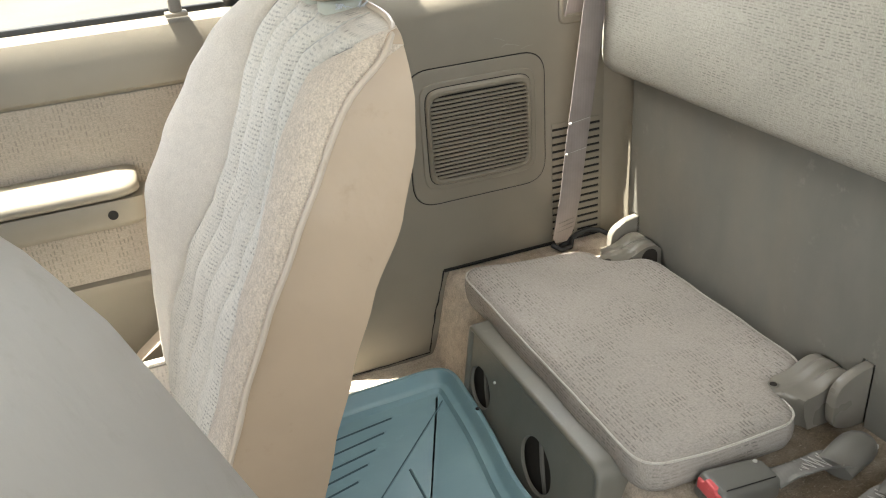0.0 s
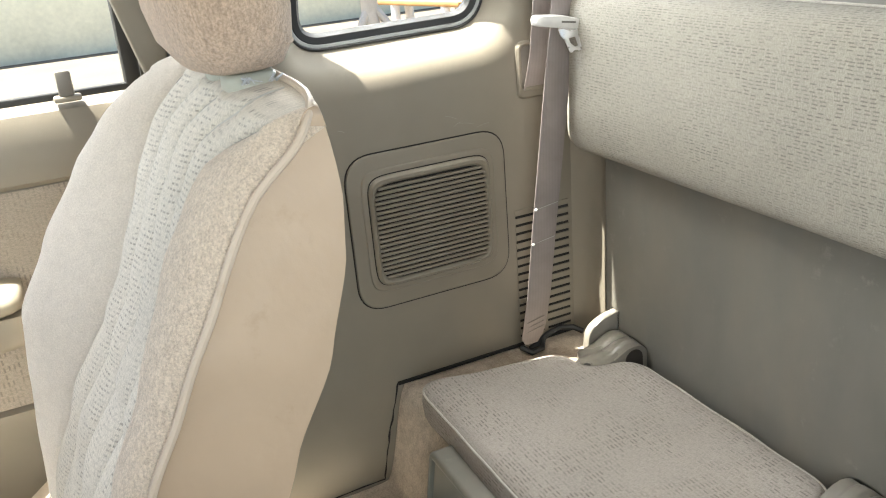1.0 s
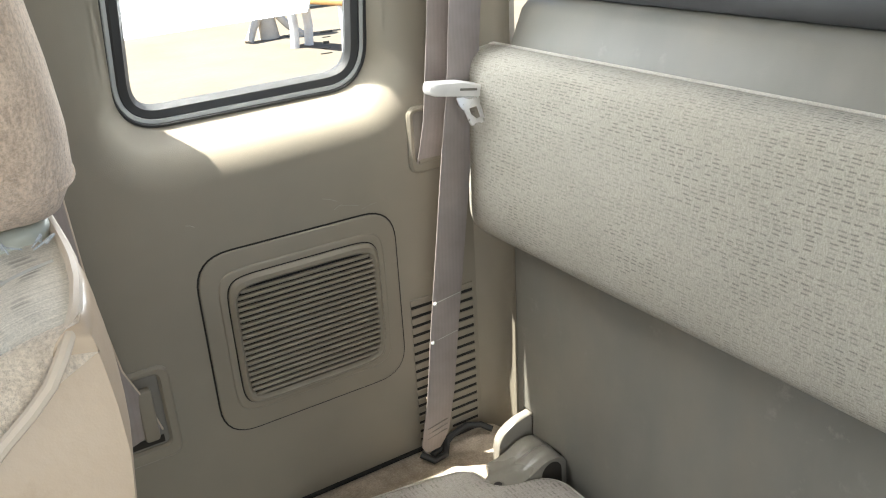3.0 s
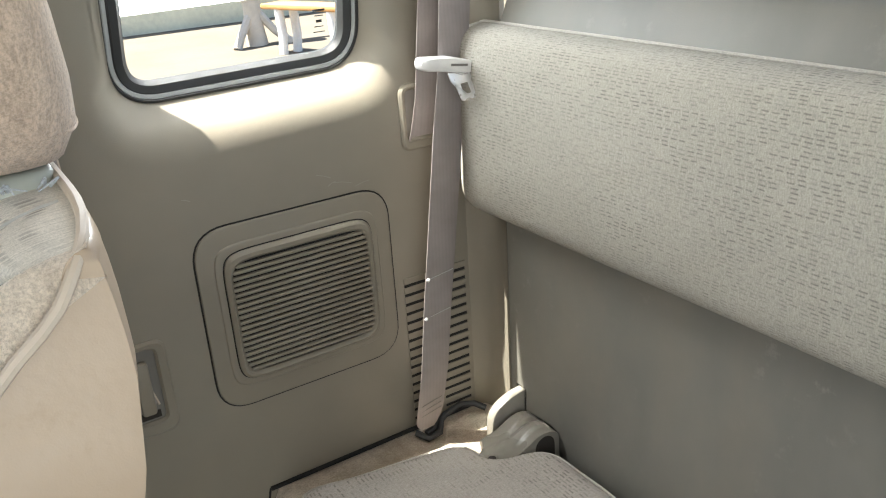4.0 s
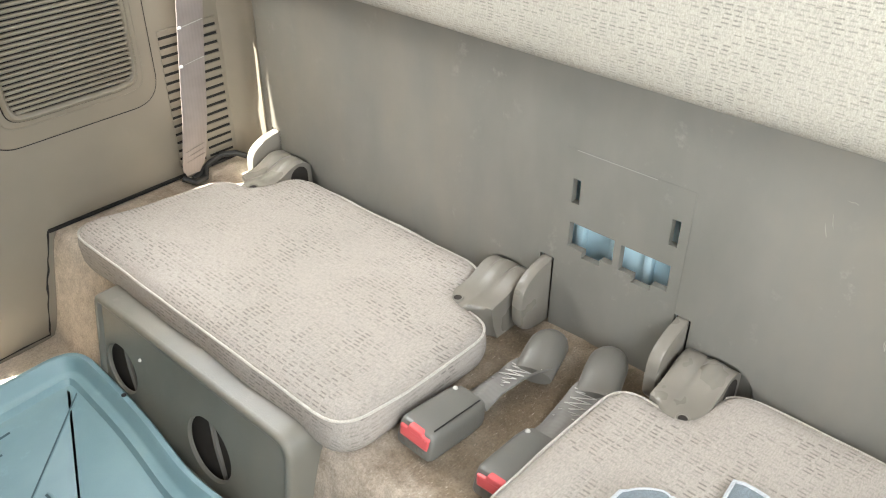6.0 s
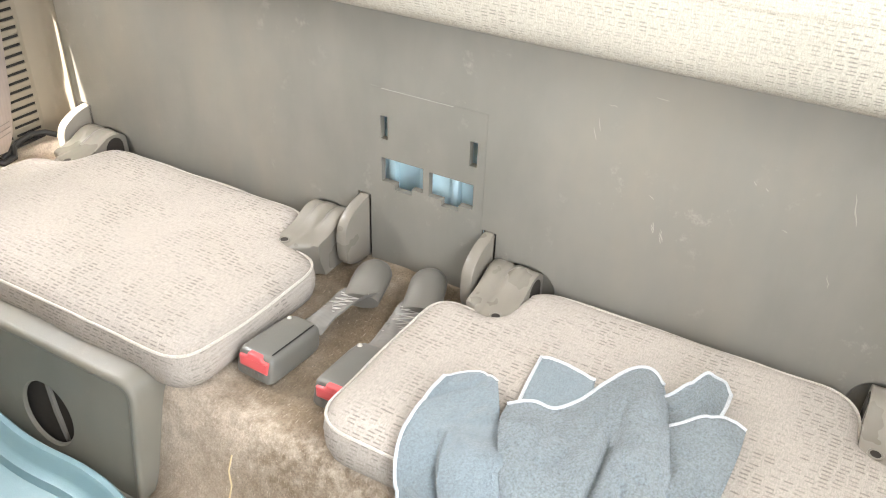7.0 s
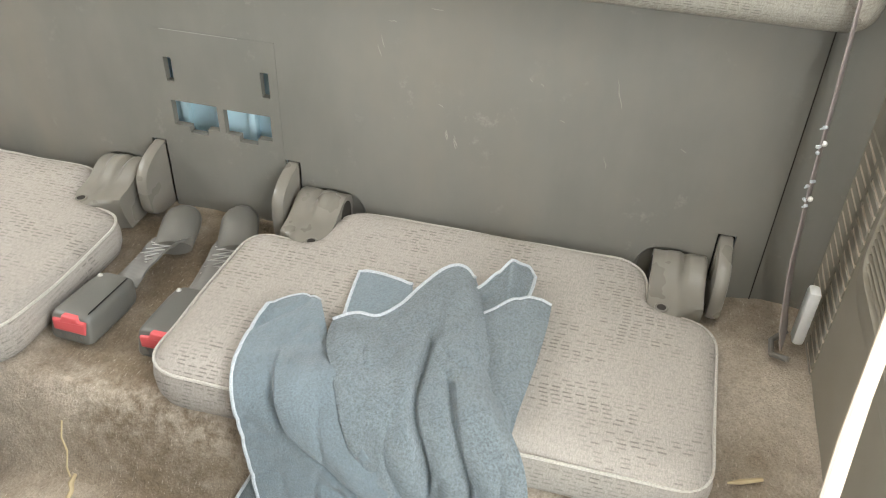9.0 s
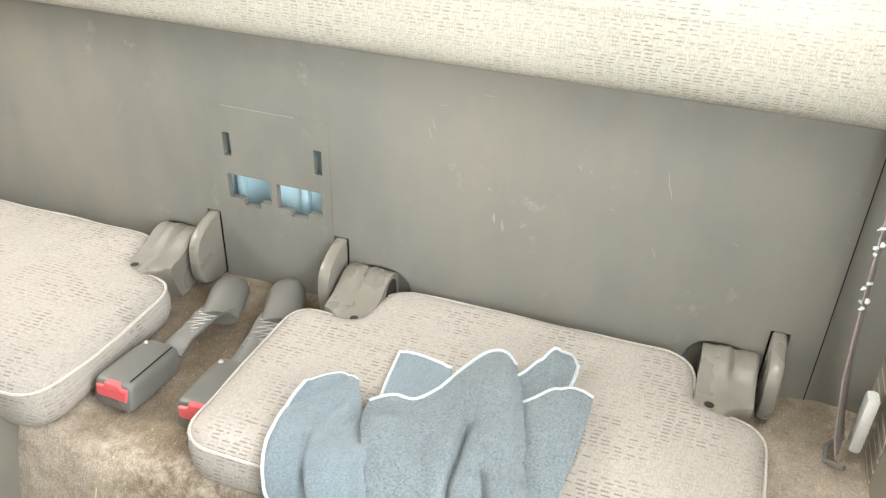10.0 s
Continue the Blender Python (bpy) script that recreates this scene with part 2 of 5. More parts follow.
TRIM = (0.220, 0.194, 0.152)
M = {
    "trim": plastic("taupe_moulded_trim", TRIM, 0.5, 900, 0.22),
    "trim_worn": plastic("grey_scuffed_panel", (0.180, 0.171, 0.151), 0.48, 800, 0.22, 0.6),
    "trim_dark": plastic("dark_taupe_plastic", (0.165, 0.152, 0.132), 0.42),
    "box": plastic("grey_olive_plastic", (0.175, 0.165, 0.14), 0.4, 700, 0.3, 0.4),
    "hinge": plastic("olive_grey_hinge_plastic", (0.195, 0.178, 0.150), 0.28, 900, 0.10),
    "dark": plain("dark_gap", (0.012, 0.011, 0.010), 0.9),
    "dark_hole": plain("dark_brown_hollow", (0.026, 0.021, 0.016), 0.9),
    "carpet": carpet("tan_carpet", (0.80, 0.70, 0.585), (0.62, 0.53, 0.43), -0.345),
    "cloth_pad": woven("beige_woven_cloth_pad", (0.455, 0.425, 0.362), (0.155, 0.143, 0.122), "y", "face", 0.0105, 0.0042, 0.92, 0.55),
    "cloth_seat": woven("beige_woven_cloth_cushion", (0.435, 0.393, 0.350), (0.145, 0.128, 0.109), "y", "xz", 0.0125, 0.0056, 0.95, 0.9),
    "cloth_front": woven("beige_ribbed_cloth", (0.80, 0.745, 0.65), (0.25, 0.235, 0.205), "y", "z", 0.0064, 0.0048, 0.9, 0.3, 0.0545),
    "cloth_cushion": woven("beige_ribbed_cushion_cloth", (0.74, 0.68, 0.60), (0.29, 0.265, 0.23), "y", "xz", 0.0072, 0.0066, 0.9, 0.35, 0.058),
    "cloth_door": woven("beige_door_cloth", (0.40, 0.350, 0.29), (0.17, 0.15, 0.125), "z", "x", 0.0120, 0.0066, 0.9, 0.7),
    "plush_pale": plush("pale_beige_plush", (0.84, 0.77, 0.675), 520, 0.45),
    "plush": plush("rose_beige_plush", (0.78, 0.67, 0.545), 480, 0.60, 0.003, 0.05, 0.30),
    "plush_head": plush("brown_beige_plush", (0.70, 0.545, 0.42), 420, 0.65, 0.004, 0.05, 0.45),
    "vinyl": vinyl("cream_vinyl", (0.44, 0.335, 0.235), 0.36),
    "vinyl_grey": vinyl("grey_beige_vinyl", (0.40, 0.37, 0.32), 0.5),
    "piping": vinyl("cream_piping", (0.56, 0.47, 0.375), 0.5),
    "cloth_piping": plush("pale_cloth_piping", (0.66, 0.625, 0.56), 600),
    "belt": webbing("taupe_webbing", (0.29, 0.25, 0.235)),
    "belt_grey": webbing("grey_webbing", (0.175, 0.167, 0.153)),
    "buckle": plastic("grey_buckle_plastic", (0.125, 0.119, 0.104), 0.38),
    "buckle_body": plastic("dark_grey_buckle_plastic", (0.135, 0.132, 0.118), 0.36),
    "red": plain("red_button_plastic", (0.60, 0.095, 0.10), 0.35),
    "teal": plastic("teal_rubber", (0.165, 0.270, 0.305), 0.34, 500, 0.3, 0.3),
    "teal_dark": plain("teal_groove", (0.03, 0.07, 0.085), 0.6),
    "towel": plush("blue_grey_microfibre", (0.195, 0.242, 0.272), 400, 0.6, 0.003),
    "towel_pile": plush("blue_grey_looped_pile", (0.236, 0.288, 0.316), 400, 0.9, 0.012, 0.05),
    "towel_edge": plush("white_overlock_edge", (0.62, 0.66, 0.70), 700),
    "rubber": plain("black_rubber", (0.02, 0.021, 0.022), 0.55),
    "seal": plain("grey_ribbed_seal", (0.36, 0.37, 0.37), 0.55),
    "white_plastic": plain("pale_grey_plastic", (0.70, 0.68, 0.65), 0.4),
    "anchor": plain("white_anchor_plastic", (0.80, 0.80, 0.78), 0.4),
    "collar": plain("pale_olive_plastic", (0.40, 0.41, 0.35), 0.4),
    "metal": plain("bright_steel", (0.85, 0.85, 0.86), 0.28, 0.9),
    "blue_paint": plain("pale_blue_body_paint", (0.60, 0.80, 0.87), 0.35, 0.0, 0.12, 12),
    # overexposed brightness is put into this pale belt colour
    "belt_bright": vinyl("overbright_cream", (0.80, 0.74, 0.68), 0.5),
    "headliner": plush("beige_headliner", (0.60, 0.56, 0.50), 500),
    "straw": plain("dry_straw", (0.46, 0.36, 0.21), 0.75),
    "thread": plain("pale_thread", (0.47, 0.455, 0.42), 0.8),
    "scrape": plain("pale_scrape", (0.29, 0.28, 0.255), 0.7),
    "scuff": plain("faint_scuff", (0.285, 0.265, 0.232), 0.7),
    "ink": plain("black_print", (0.03, 0.03, 0.03), 0.6),
}


def glass_mat(name):
    n = Nodes(name, 0.0)
    n.color((1, 1, 1))
    n.b.inputs["Transmission Weight"].default_value = 1.0
    n.b.inputs["IOR"].default_value = 1.02
    n.rough(n.noise(3, 3), 0.0, 0.02)
    return n.mat


M["glass"] = glass_mat("window_glass")

# ---- mesh helpers ----


def finish(name, bm, mat, angle=38):
    bmesh.ops.recalc_face_normals(bm, faces=bm.faces[:])
    me = bpy.data.meshes.new(name)
    bm.to_mesh(me)
    bm.free()
    for p in me.polygons:
        p.use_smooth = True
    me.set_sharp_from_angle(angle=radians(angle))
    me.materials.append(mat)
    return me


def part(name, bm, mat, parent=None, label="", angle=38):
    """One mesh object, under a thing or a part."""
    ob = new(name, finish(name, bm, mat, angle))
    if parent is not None:
        ob.parent = parent
    if label:
        ob["label"] = label
    return ob


def thing(name, label, category, group="", kind=""):
    return tagged(new(name), label, category, group, kind)


def rbox(bm, c, s, r=0.0, seg=2, m=None):
    mat = Matrix.Translation(c) @ Matrix.Diagonal((*s, 1))
    if m is not None:
        mat = m @ mat
    vs = bmesh.ops.create_cube(bm, size=1.0, matrix=mat)["verts"]
    if r > 0:
        es = list({e for v in vs for e in v.link_edges})
        bmesh.ops.bevel(bm, geom=es, offset=r, segments=seg, profile=0.5, affect="EDGES")
    return bm


def box(c, s, r=0.0, seg=2, m=None):
    return rbox(bmesh.new(), c, s, r, seg, m)


def roundpoly(pts, r, n=5):
    """A closed outline with its corners rounded; r: one radius or one for each corner."""
    out, k = [], len(pts)
    for i, p in enumerate(pts):
        p = Vector(p)
        a, b = Vector(pts[i - 1]), Vector(pts[(i + 1) % k])
        rr = r[i] if isinstance(r, (list, tuple)) else r
        u, v = (a - p), (b - p)
        d = min(rr, u.length * 0.49, v.length * 0.49)
        s, e = p + u.normalized() * d, p + v.normalized() * d
        for j in range(n + 1):
            t = j / n
            out.append(s * (1 - t) ** 2 + p * 2 * t * (1 - t) + e * t ** 2)
    return out


def loft(bm, rings, cap0=True, cap1=True, closed=True):
    vs = [[bm.verts.new(p) for p in ring] for ring in rings]
    k = len(rings[0])
    for a, b in zip(vs, vs[1:]):
        for j in range(k if closed else k - 1):
            bm.faces.new((a[j], a[(j + 1) % k], b[(j + 1) % k], b[j]))
    if cap0:
        bm.faces.new(vs[0][::-1])
    if cap1:
        bm.faces.new(vs[-1])
    return vs


def at3(p, axis, d):
    """A point of the plane across an axis, as a point in space."""
    return {"x": (d, p[0], p[1]), "y": (p[0], d, p[1]), "z": (p[0], p[1], d)}[axis]


def inset(pts, d):
    """Outline moved inwards (towards its left-hand side's mean) by d."""
    k = len(pts)
    area2 = sum(pts[i - 1][0] * pts[i][1] - pts[i][0] * pts[i - 1][1] for i in range(k))
    sgn = 1 if area2 > 0 else -1
    out = []
    for i in range(k):
        t = (Vector(pts[(i + 1) % k]) - Vector(pts[i - 1]))
        t = t.normalized() if t.length > 1e-9 else Vector((1, 0))
        out.append(Vector(pts[i]) + Vector((-t.y, t.x)) * d * sgn)
    return out


def prism(pts, axis, d0, d1, r=0.0, bm=None):
    """A plate of an outline between d0 and d1 along an axis, its d1 rim rounded by r."""
    bm = bm or bmesh.new()
    s = 1 if d1 > d0 else -1
    rings = [[at3(p, axis, d0) for p in pts]]
    if r:
        for a in (0, 30, 60, 90):
            q = inset(pts, r * (1 - math.cos(radians(a))))
            rings.append([at3(p, axis, d1 - s * r * (1 - math.sin(radians(a)))) for p in q])
    else:
        rings.append([at3(p, axis, d1) for p in pts])
    loft(bm, rings)
    return bm


def ringplate(outer, inner, axis, d0, d1, r=0.0):
    """A frame between two outlines of equal count."""
    bm = bmesh.new()
    rings = [[at3(p, axis, d0) for p in outer]]
    s = 1 if d1 > d0 else -1
    if r:
        rings += [[at3(p, axis, d1 - s * r) for p in outer], [at3(p, axis, d1) for p in inset(outer, r)],
                  [at3(p, axis, d1) for p in inset(inner, -r)], [at3(p, axis, d1 - s * r) for p in inner]]
    else:
        rings += [[at3(p, axis, d1) for p in outer], [at3(p, axis, d1) for p in inner]]
    rings.append([at3(p, axis, d0) for p in inner])
    vs = loft(bm, rings, False, False)
    k = len(outer)
    for j in range(k):
        bm.faces.new((vs[-1][j], vs[-1][(j + 1) % k], vs[0][(j + 1) % k], vs[0][j]))
    return bm


def tube(pts, rad, n=8, closed=False, bm=None):
    bm = bm or bmesh.new()
    pts = [Vector(p) for p in pts]
    k = len(pts)
    up = Vector((0.13, 0.21, 1)).normalized()
    rings = []
    for i, p in enumerate(pts):
        if closed:
            t = (pts[(i + 1) % k] - pts[i - 1]).normalized()
        else:
            t = (pts[min(i + 1, k - 1)] - pts[max(i - 1, 0)]).normalized()
        a = t.cross(up)
        a = a.normalized() if a.length > 1e-4 else t.orthogonal().normalized()
        b = t.cross(a)
        up = b if b.dot(up) > 0 else -b
        rr = rad[i] if isinstance(rad, (list, tuple)) else rad
        rings.append([p + (a * math.cos(2 * math.pi * j / n) + up * math.sin(2 * math.pi * j / n)) * rr for j in range(n)])
    if closed:
        rings.append(rings[0])
        loft(bm, rings, False, False)
        bmesh.ops.remove_doubles(bm, verts=bm.verts[:], dist=1e-6)
    else:
        loft(bm, rings)
    return bm


def ribbon(pts, wide, width, thick, bm=None):
    """A strap along pts; wide: its width direction, one for all or one a point."""
    bm = bm or bmesh.new()
    pts = [Vector(p) for p in pts]
    k = len(pts)
    rings = []
    for i, p in enumerate(pts):
        t = (pts[min(i + 1, k - 1)] - pts[max(i - 1, 0)]).normalized()
        w = Vector(wide[i] if isinstance(wide, list) else wide)
        w = (w - t * w.dot(t)).normalized()
        nrm = t.cross(w)
        hw = (width[i] if isinstance(width, list) else width) / 2
        h = thick / 2
        rings.append([p + w * a * hw + nrm * b * h for a, b in ((-1, -0.4), (-0.96, -1), (0.96, -1), (1, -0.4), (1, 0.4), (0.96, 1), (-0.96, 1), (-1, 0.4))])
    loft(bm, rings)
    return bm


def rows(table, z):
    """Linear look-up in rows of numbers by their first."""
    table = sorted(table)
    if z <= table[0][0]:
        return table[0][1:]
    for a, b in zip(table, table[1:]):
        if z <= b[0]:
            f = (z - a[0]) / (b[0] - a[0])
            f = f * f * (3 - 2 * f) * 0.35 + f * 0.65
            return tuple(p + (q - p) * f for p, q in zip(a[1:], b[1:]))
    return table[-1][1:]


def smooth(t):
    t = max(0.0, min(1.0, t))
    return t * t * (3 - 2 * t)


# ---- the cab: x runs rearwards (rear wall at 0), y across (far side positive), z up ----
SIDE, SHELF, FLOOR = 0.762, 0.402, 0.24
ROOF = 1.50


def floor_height(x, y):
    """Carpet: rear shelf, rounded step, footwell and a low tunnel in the middle."""
    shelf = SHELF + 0.018 * smooth((abs(y) - 0.60) / 0.12)
    hump = 0.055 * math.exp(-(y / 0.14) ** 4)
    low = FLOOR + hump
    under_box = smooth((y - 0.15) / 0.02) * smooth((0.57 - y) / 0.02)
    k = smooth((-0.342 + 0.07 * under_box - x) / 0.055)
    wave = 0.003 * noise.noise((x * 14, y * 14, 3.1)) + 0.0015 * noise.noise((x * 55, y * 55, 1.7))
    return shelf * (1 - k) + low * k + wave


def build_floor():
    bm = bmesh.new()
    xs = [-1.75 + i * 0.05 for i in range(24)] + [-0.55 + i * 0.006 for i in range(50)] + [-0.25 + i * 0.0125 for i in range(22)]
    ys = [-0.80 + i * 0.0125 for i in range(129)]
    g = [[bm.verts.new((x, y, floor_height(x, y))) for y in ys] for x in xs]
    for a, b in zip(g, g[1:]):
        for j in range(len(ys) - 1):
            bm.faces.new((a[j], a[j + 1], b[j + 1], b[j]))
    tagged(part("floor", bm, M["carpet"], None, "", 60), "worn tan carpet over the footwell, tunnel and rear shelf", "floor", "", "structure")


build_floor()


def cells(bm, us, vs, holes, axis, d):
    """Flat wall in cells, leaving out those that lie in a hole (u0, u1, v0, v1)."""
    us, vs = sorted(set(us)), sorted(set(vs))
    grid = {}
    for i, u in enumerate(us):
        for j, v in enumerate(vs):
            grid[i, j] = bm.verts.new(at3((u, v), axis, d))
    for i in range(len(us) - 1):
        for j in range(len(vs) - 1):
            u, v = (us[i] + us[i + 1]) / 2, (vs[j] + vs[j + 1]) / 2
            if not any(a < u < b and c < v < e for a, b, c, e in holes):
                bm.faces.new((grid[i, j], grid[i + 1, j], grid[i + 1, j + 1], grid[i, j + 1]))
    bmesh.ops.delete(bm, geom=[v for v in bm.verts if not v.link_faces], context="VERTS")


def thicken(bm, vec):
    faces = bm.faces[:]
    geo = bmesh.ops.extrude_face_region(bm, geom=faces)["geom"]
    bmesh.ops.translate(bm, verts=[g for g in geo if isinstance(g, bmesh.types.BMVert)], vec=vec)


FINS = (0.649, 0.095, -0.099, -0.653)
PLATE = (-0.088, 0.080, 0.505, 0.668)
SLOTS = [(0.0555, 0.0665, 0.596, 0.629), (-0.0765, -0.0655, 0.593, 0.627),
         (0.001, 0.0655, 0.533, 0.569), (-0.0735, -0.008, 0.531, 0.567),
         (0.018, 0.044, 0.524, 0.534), (-0.053, -0.027, 0.522, 0.532)]


def build_rear_wall():
    holes = [PLATE] + [(f - 0.0108, f + 0.0108, 0.40, 0.506) for f in FINS]
    holes += [(min(f + k * 0.0108, f + k * 0.104), max(f + k * 0.0108, f + k * 0.104), 0.402, 0.482) for f, k in zip(FINS, (-1, 1, -1, 1))]
    us = [-0.70, 0.672] + [u for h in holes for u in h[:2]]
    vs = [0.36, 1.02] + [v for h in holes for v in h[2:]]
    bm = bmesh.new()
    cells(bm, us, vs, holes, "x", 0.0)
    thicken(bm, (0.006, 0, 0))
    wall = tagged(part("wall_rear", bm, M["trim_worn"]), "scuffed grey-taupe plastic panel of the cab's rear wall", "wall", "", "structure")
    bm = bmesh.new()
    cells(bm, [PLATE[0], PLATE[1]] + [u for h in SLOTS for u in h[:2]], [PLATE[2], PLATE[3]] + [v for h in SLOTS for v in h[2:]], SLOTS, "x", -0.0006)
    thicken(bm, (0.010, 0, 0))
    part("access_plate", bm, M["trim_worn"], wall, "slotted access plate with pale scraped edge")
    part("edge_scrape", box((-0.0008, 0.012, 0.6668), (0.0006, 0.105, 0.0008), 0.0), M["scrape"], wall)
    rng = random.Random(4)
    for y, z, w, h, k in ((-0.297, 0.619, 0.007, 0.004, 1), (-0.305, 0.583, 0.004, 0.012, 5), (-0.315, 0.574, 0.005, 0.014, 4), (-0.442, 0.623, 0.009, 0.003, 1), (-0.401, 0.668, 0.003, 0.008, 1),
                          (-0.414, 0.664, 0.003, 0.006, 1), (-0.501, 0.668, 0.006, 0.028, 2), (-0.225, 0.687, 0.006, 0.020, 2), (-0.238, 0.716, 0.014, 0.003, 1), (-0.290, 0.736, 0.020, 0.003, 1),
                          (-0.581, 0.609, 0.008, 0.004, 1), (-0.497, 0.578, 0.005, 0.022, 1)):
        for _ in range(k):
            a, b = y + rng.uniform(-0.5, 0.5) * w * (k > 1), z + rng.uniform(-0.5, 0.5) * h * (k > 1)
            pts = [(0.0003, a + w * f * 0.5 + rng.uniform(-0.001, 0.001), b + h * f * 0.5 + rng.uniform(-0.001, 0.001)) for f in (-1, -0.3, 0.3, 1)]
            part("scuff", tube(pts, [0.0002, 0.0007, 0.0006, 0.0002], 5), M["scuff"], wall)
    # pale blue body metal behind the slots, and dark hollows behind the brackets
    bm = bmesh.new()
    rbox(bm, (0.055, 0.0, 0.66), (0.004, 1.5, 0.66))
    for k in range(4):
        rbox(bm, (0.047, -0.075 + 0.05 * k, 0.55), (0.014, 0.012, 0.2), 0.004)
    tagged(part("wall_rear_metal", bm, M["blue_paint"]), "pale blue painted body metal behind the rear panel", "wall", "", "structure")
    # upper rear panel under the rear window
    prof = [(0.0, 1.000), (-0.006, 1.012), (0.0, 1.030), (0.016, 1.066), (0.026, 1.075), (0.06, 1.078), (0.06, 1.0)]
    bm = bmesh.new()
    loft(bm, [[(x, y, z) for x, z in prof] for y in (-0.697, 0.668)])
    tagged(part("wall_rear_upper", bm, M["trim_worn"]), "smooth grey-taupe trim below the rear window", "wall", "", "structure")
    tagged(part("window_rear_seal", box((0.055, 0, 1.093), (0.03, 1.30, 0.03), 0.008), M["rubber"]), "black rubber seal of the rear window", "seal", "", "structure")
    pane = tagged(part("window_rear", box((0.062, 0, 1.24), (0.004, 1.36, 0.30)), M["glass"]), "rear window glass", "window", "", "structure")
    pane.visible_shadow = False


build_rear_wall()


def bowed(ca, cb, ha, hb, n=88, e=9.0):
    """A rounded square with slightly bulging sides."""
    pts = []
    for k in range(n):
        # crowd the points towards the corners
        w = math.tau * k / n
        w += 0.16 * math.sin(4 * w)
        c, d = math.cos(w), math.sin(w)
        r = (abs(c) ** e + abs(d) ** e) ** (-1 / e)
        pts.append((ca + ha * r * c, cb + hb * r * d))
    return pts


def rect(x0, x1, z0, z1, r, n=6):
    return roundpoly([(x0, z0), (x1, z0), (x1, z1), (x0, z1)], r, n)


def build_side(s, seam):
    """One side of the rear cab: s = 1 far, -1 near; seam: where the corner trim meets the rear wall."""
    side = "far" if s > 0 else "near"
    Y = SIDE * s
    # panel with the quarter window's funnel
    bm = bmesh.new()
    n = 10
    outer = roundpoly([(-0.592, 0.22), (-0.005, 0.22), (-0.005, ROOF), (-0.592, ROOF)], 0.001, n)
    lip = roundpoly([(-0.482, 0.915), (-0.095, 0.935), (-0.095, 1.455), (-0.464, 1.455)], [0.085, 0.075, 0.05, 0.12], n)
    lip2 = roundpoly([(-0.472, 0.932), (-0.108, 0.950), (-0.108, 1.446), (-0.454, 1.446)], [0.08, 0.07, 0.05, 0.12], n)
    mid = roundpoly([(-0.453, 0.962), (-0.127, 0.970), (-0.127, 1.430), (-0.435, 1.430)], [0.06, 0.06, 0.04, 0.12], n)
    glass = roundpoly([(-0.445, 0.979), (-0.142, 0.984), (-0.142, 1.415), (-0.427, 1.415)], [0.05, 0.05, 0.04, 0.12], n)
    lip0 = inset(lip, -0.016)
    rings = [(outer, 0.0), (lip0, 0.0), (lip, 0.0028), (lip2, 0.0090), ([a.lerp(b, 0.5) for a, b in zip(lip2, mid)], 0.0205), (mid, 0.034), (glass, 0.046), (glass, 0.062)]
    lean = lambda p, d: (p[0], Y + s * (d * (1 - 1.8 * max(0.0, p[1] - 1.0)) - 0.085 * min(1.0, d / 0.03) * max(0.0, p[1] - 1.0)), p[1])
    loft(bm, [[(p[0], Y, p[1]) for p in outer]] + [[lean(p, d) for p in ring] for ring, d in rings[1:]], False, False)
    back = loft(bm, [[lean(p, 0.062) for p in glass], [(p[0], Y + s * (0.062 if p[1] < 1 else 0.006), p[1]) for p in outer], [(p[0], Y, p[1]) for p in outer]], False, False)
    wall = tagged(part("wall_" + side, bm, M["trim"], None, "", 50), "grey-taupe moulded side trim with a quarter window opening", "wall", "", "structure")
    # rounded corner trim towards the rear wall
    bm = bmesh.new()
    arc = [(-0.006, Y), (0.006, Y - s * 0.012), (0.013, Y - s * 0.032), (0.012, Y - s * 0.060), (0.004, Y - s * 0.078), (-0.001, seam)]
    if s < 0:                                           # this side lies nearly flush with the wall
        arc = [(-0.006, Y), (-0.003, Y - s * 0.010), (0.0, Y - s * 0.026), (0.001, Y - s * 0.050), (0.0005, Y - s * 0.066), (0.0005, seam + 0.0015)]
    arc2 = [(a + 0.03, b + s * 0.03) for a, b in arc]
    loft(bm, [[(a, b, z) for a, b in arc + arc2[::-1]] for z in (0.36, 0.7, ROOF)])
    tagged(part("wall_corner_" + side, bm, M["trim"] if s > 0 else M["trim_worn"], None, "", 60), "rounded grey-taupe corner trim beside the rear wall", "wall", "", "structure")
    if s < 0:
        part("seam", box((-0.0004, seam + 0.0006, 0.80), (0.0010, 0.0013, 0.86)), M["dark_hole"], wall, "dark seam between corner trim and rear wall")
    # window: seals and pane
    win = tagged(new("window_" + side), "rear quarter window with black rubber seal", "window", "", "structure")
    ringpts = lambda o, d: [lean(p, d) for p in o]
    part("seal", tube(ringpts(inset(glass, -0.002), 0.043), 0.0048, 8, True), M["seal"], win, "grey ribbed sealing bead")
    part("seal_gap", tube(ringpts(inset(glass, -0.0065), 0.0405), 0.0030, 6, True), M["rubber"], win)
    part("gasket", tube(ringpts(inset(glass, 0.006), 0.050), 0.0115, 8, True), M["rubber"], win, "black rubber gasket")
    bm = bmesh.new()
    loft(bm, [[lean(p, d) for p in inset(glass, -0.004)] for d in (0.056, 0.060)])
    pane = part("pane", bm, M["glass"], win)
    pane.visible_shadow = False
    if s > 0:
        # small printed mark on the glass: plain bars
        for k, (w, h) in enumerate(((0.017, 0.0026), (0.012, 0.0012), (0.008, 0.0034), (0.013, 0.0012), (0.016, 0.0012))):
            part("printed_bar", box((-0.182, lean((0, 1.05 - 0.0068 * k), 0.0545)[1], 1.050 - 0.0068 * k), (w, 0.0006, h)), M["ink"], win)
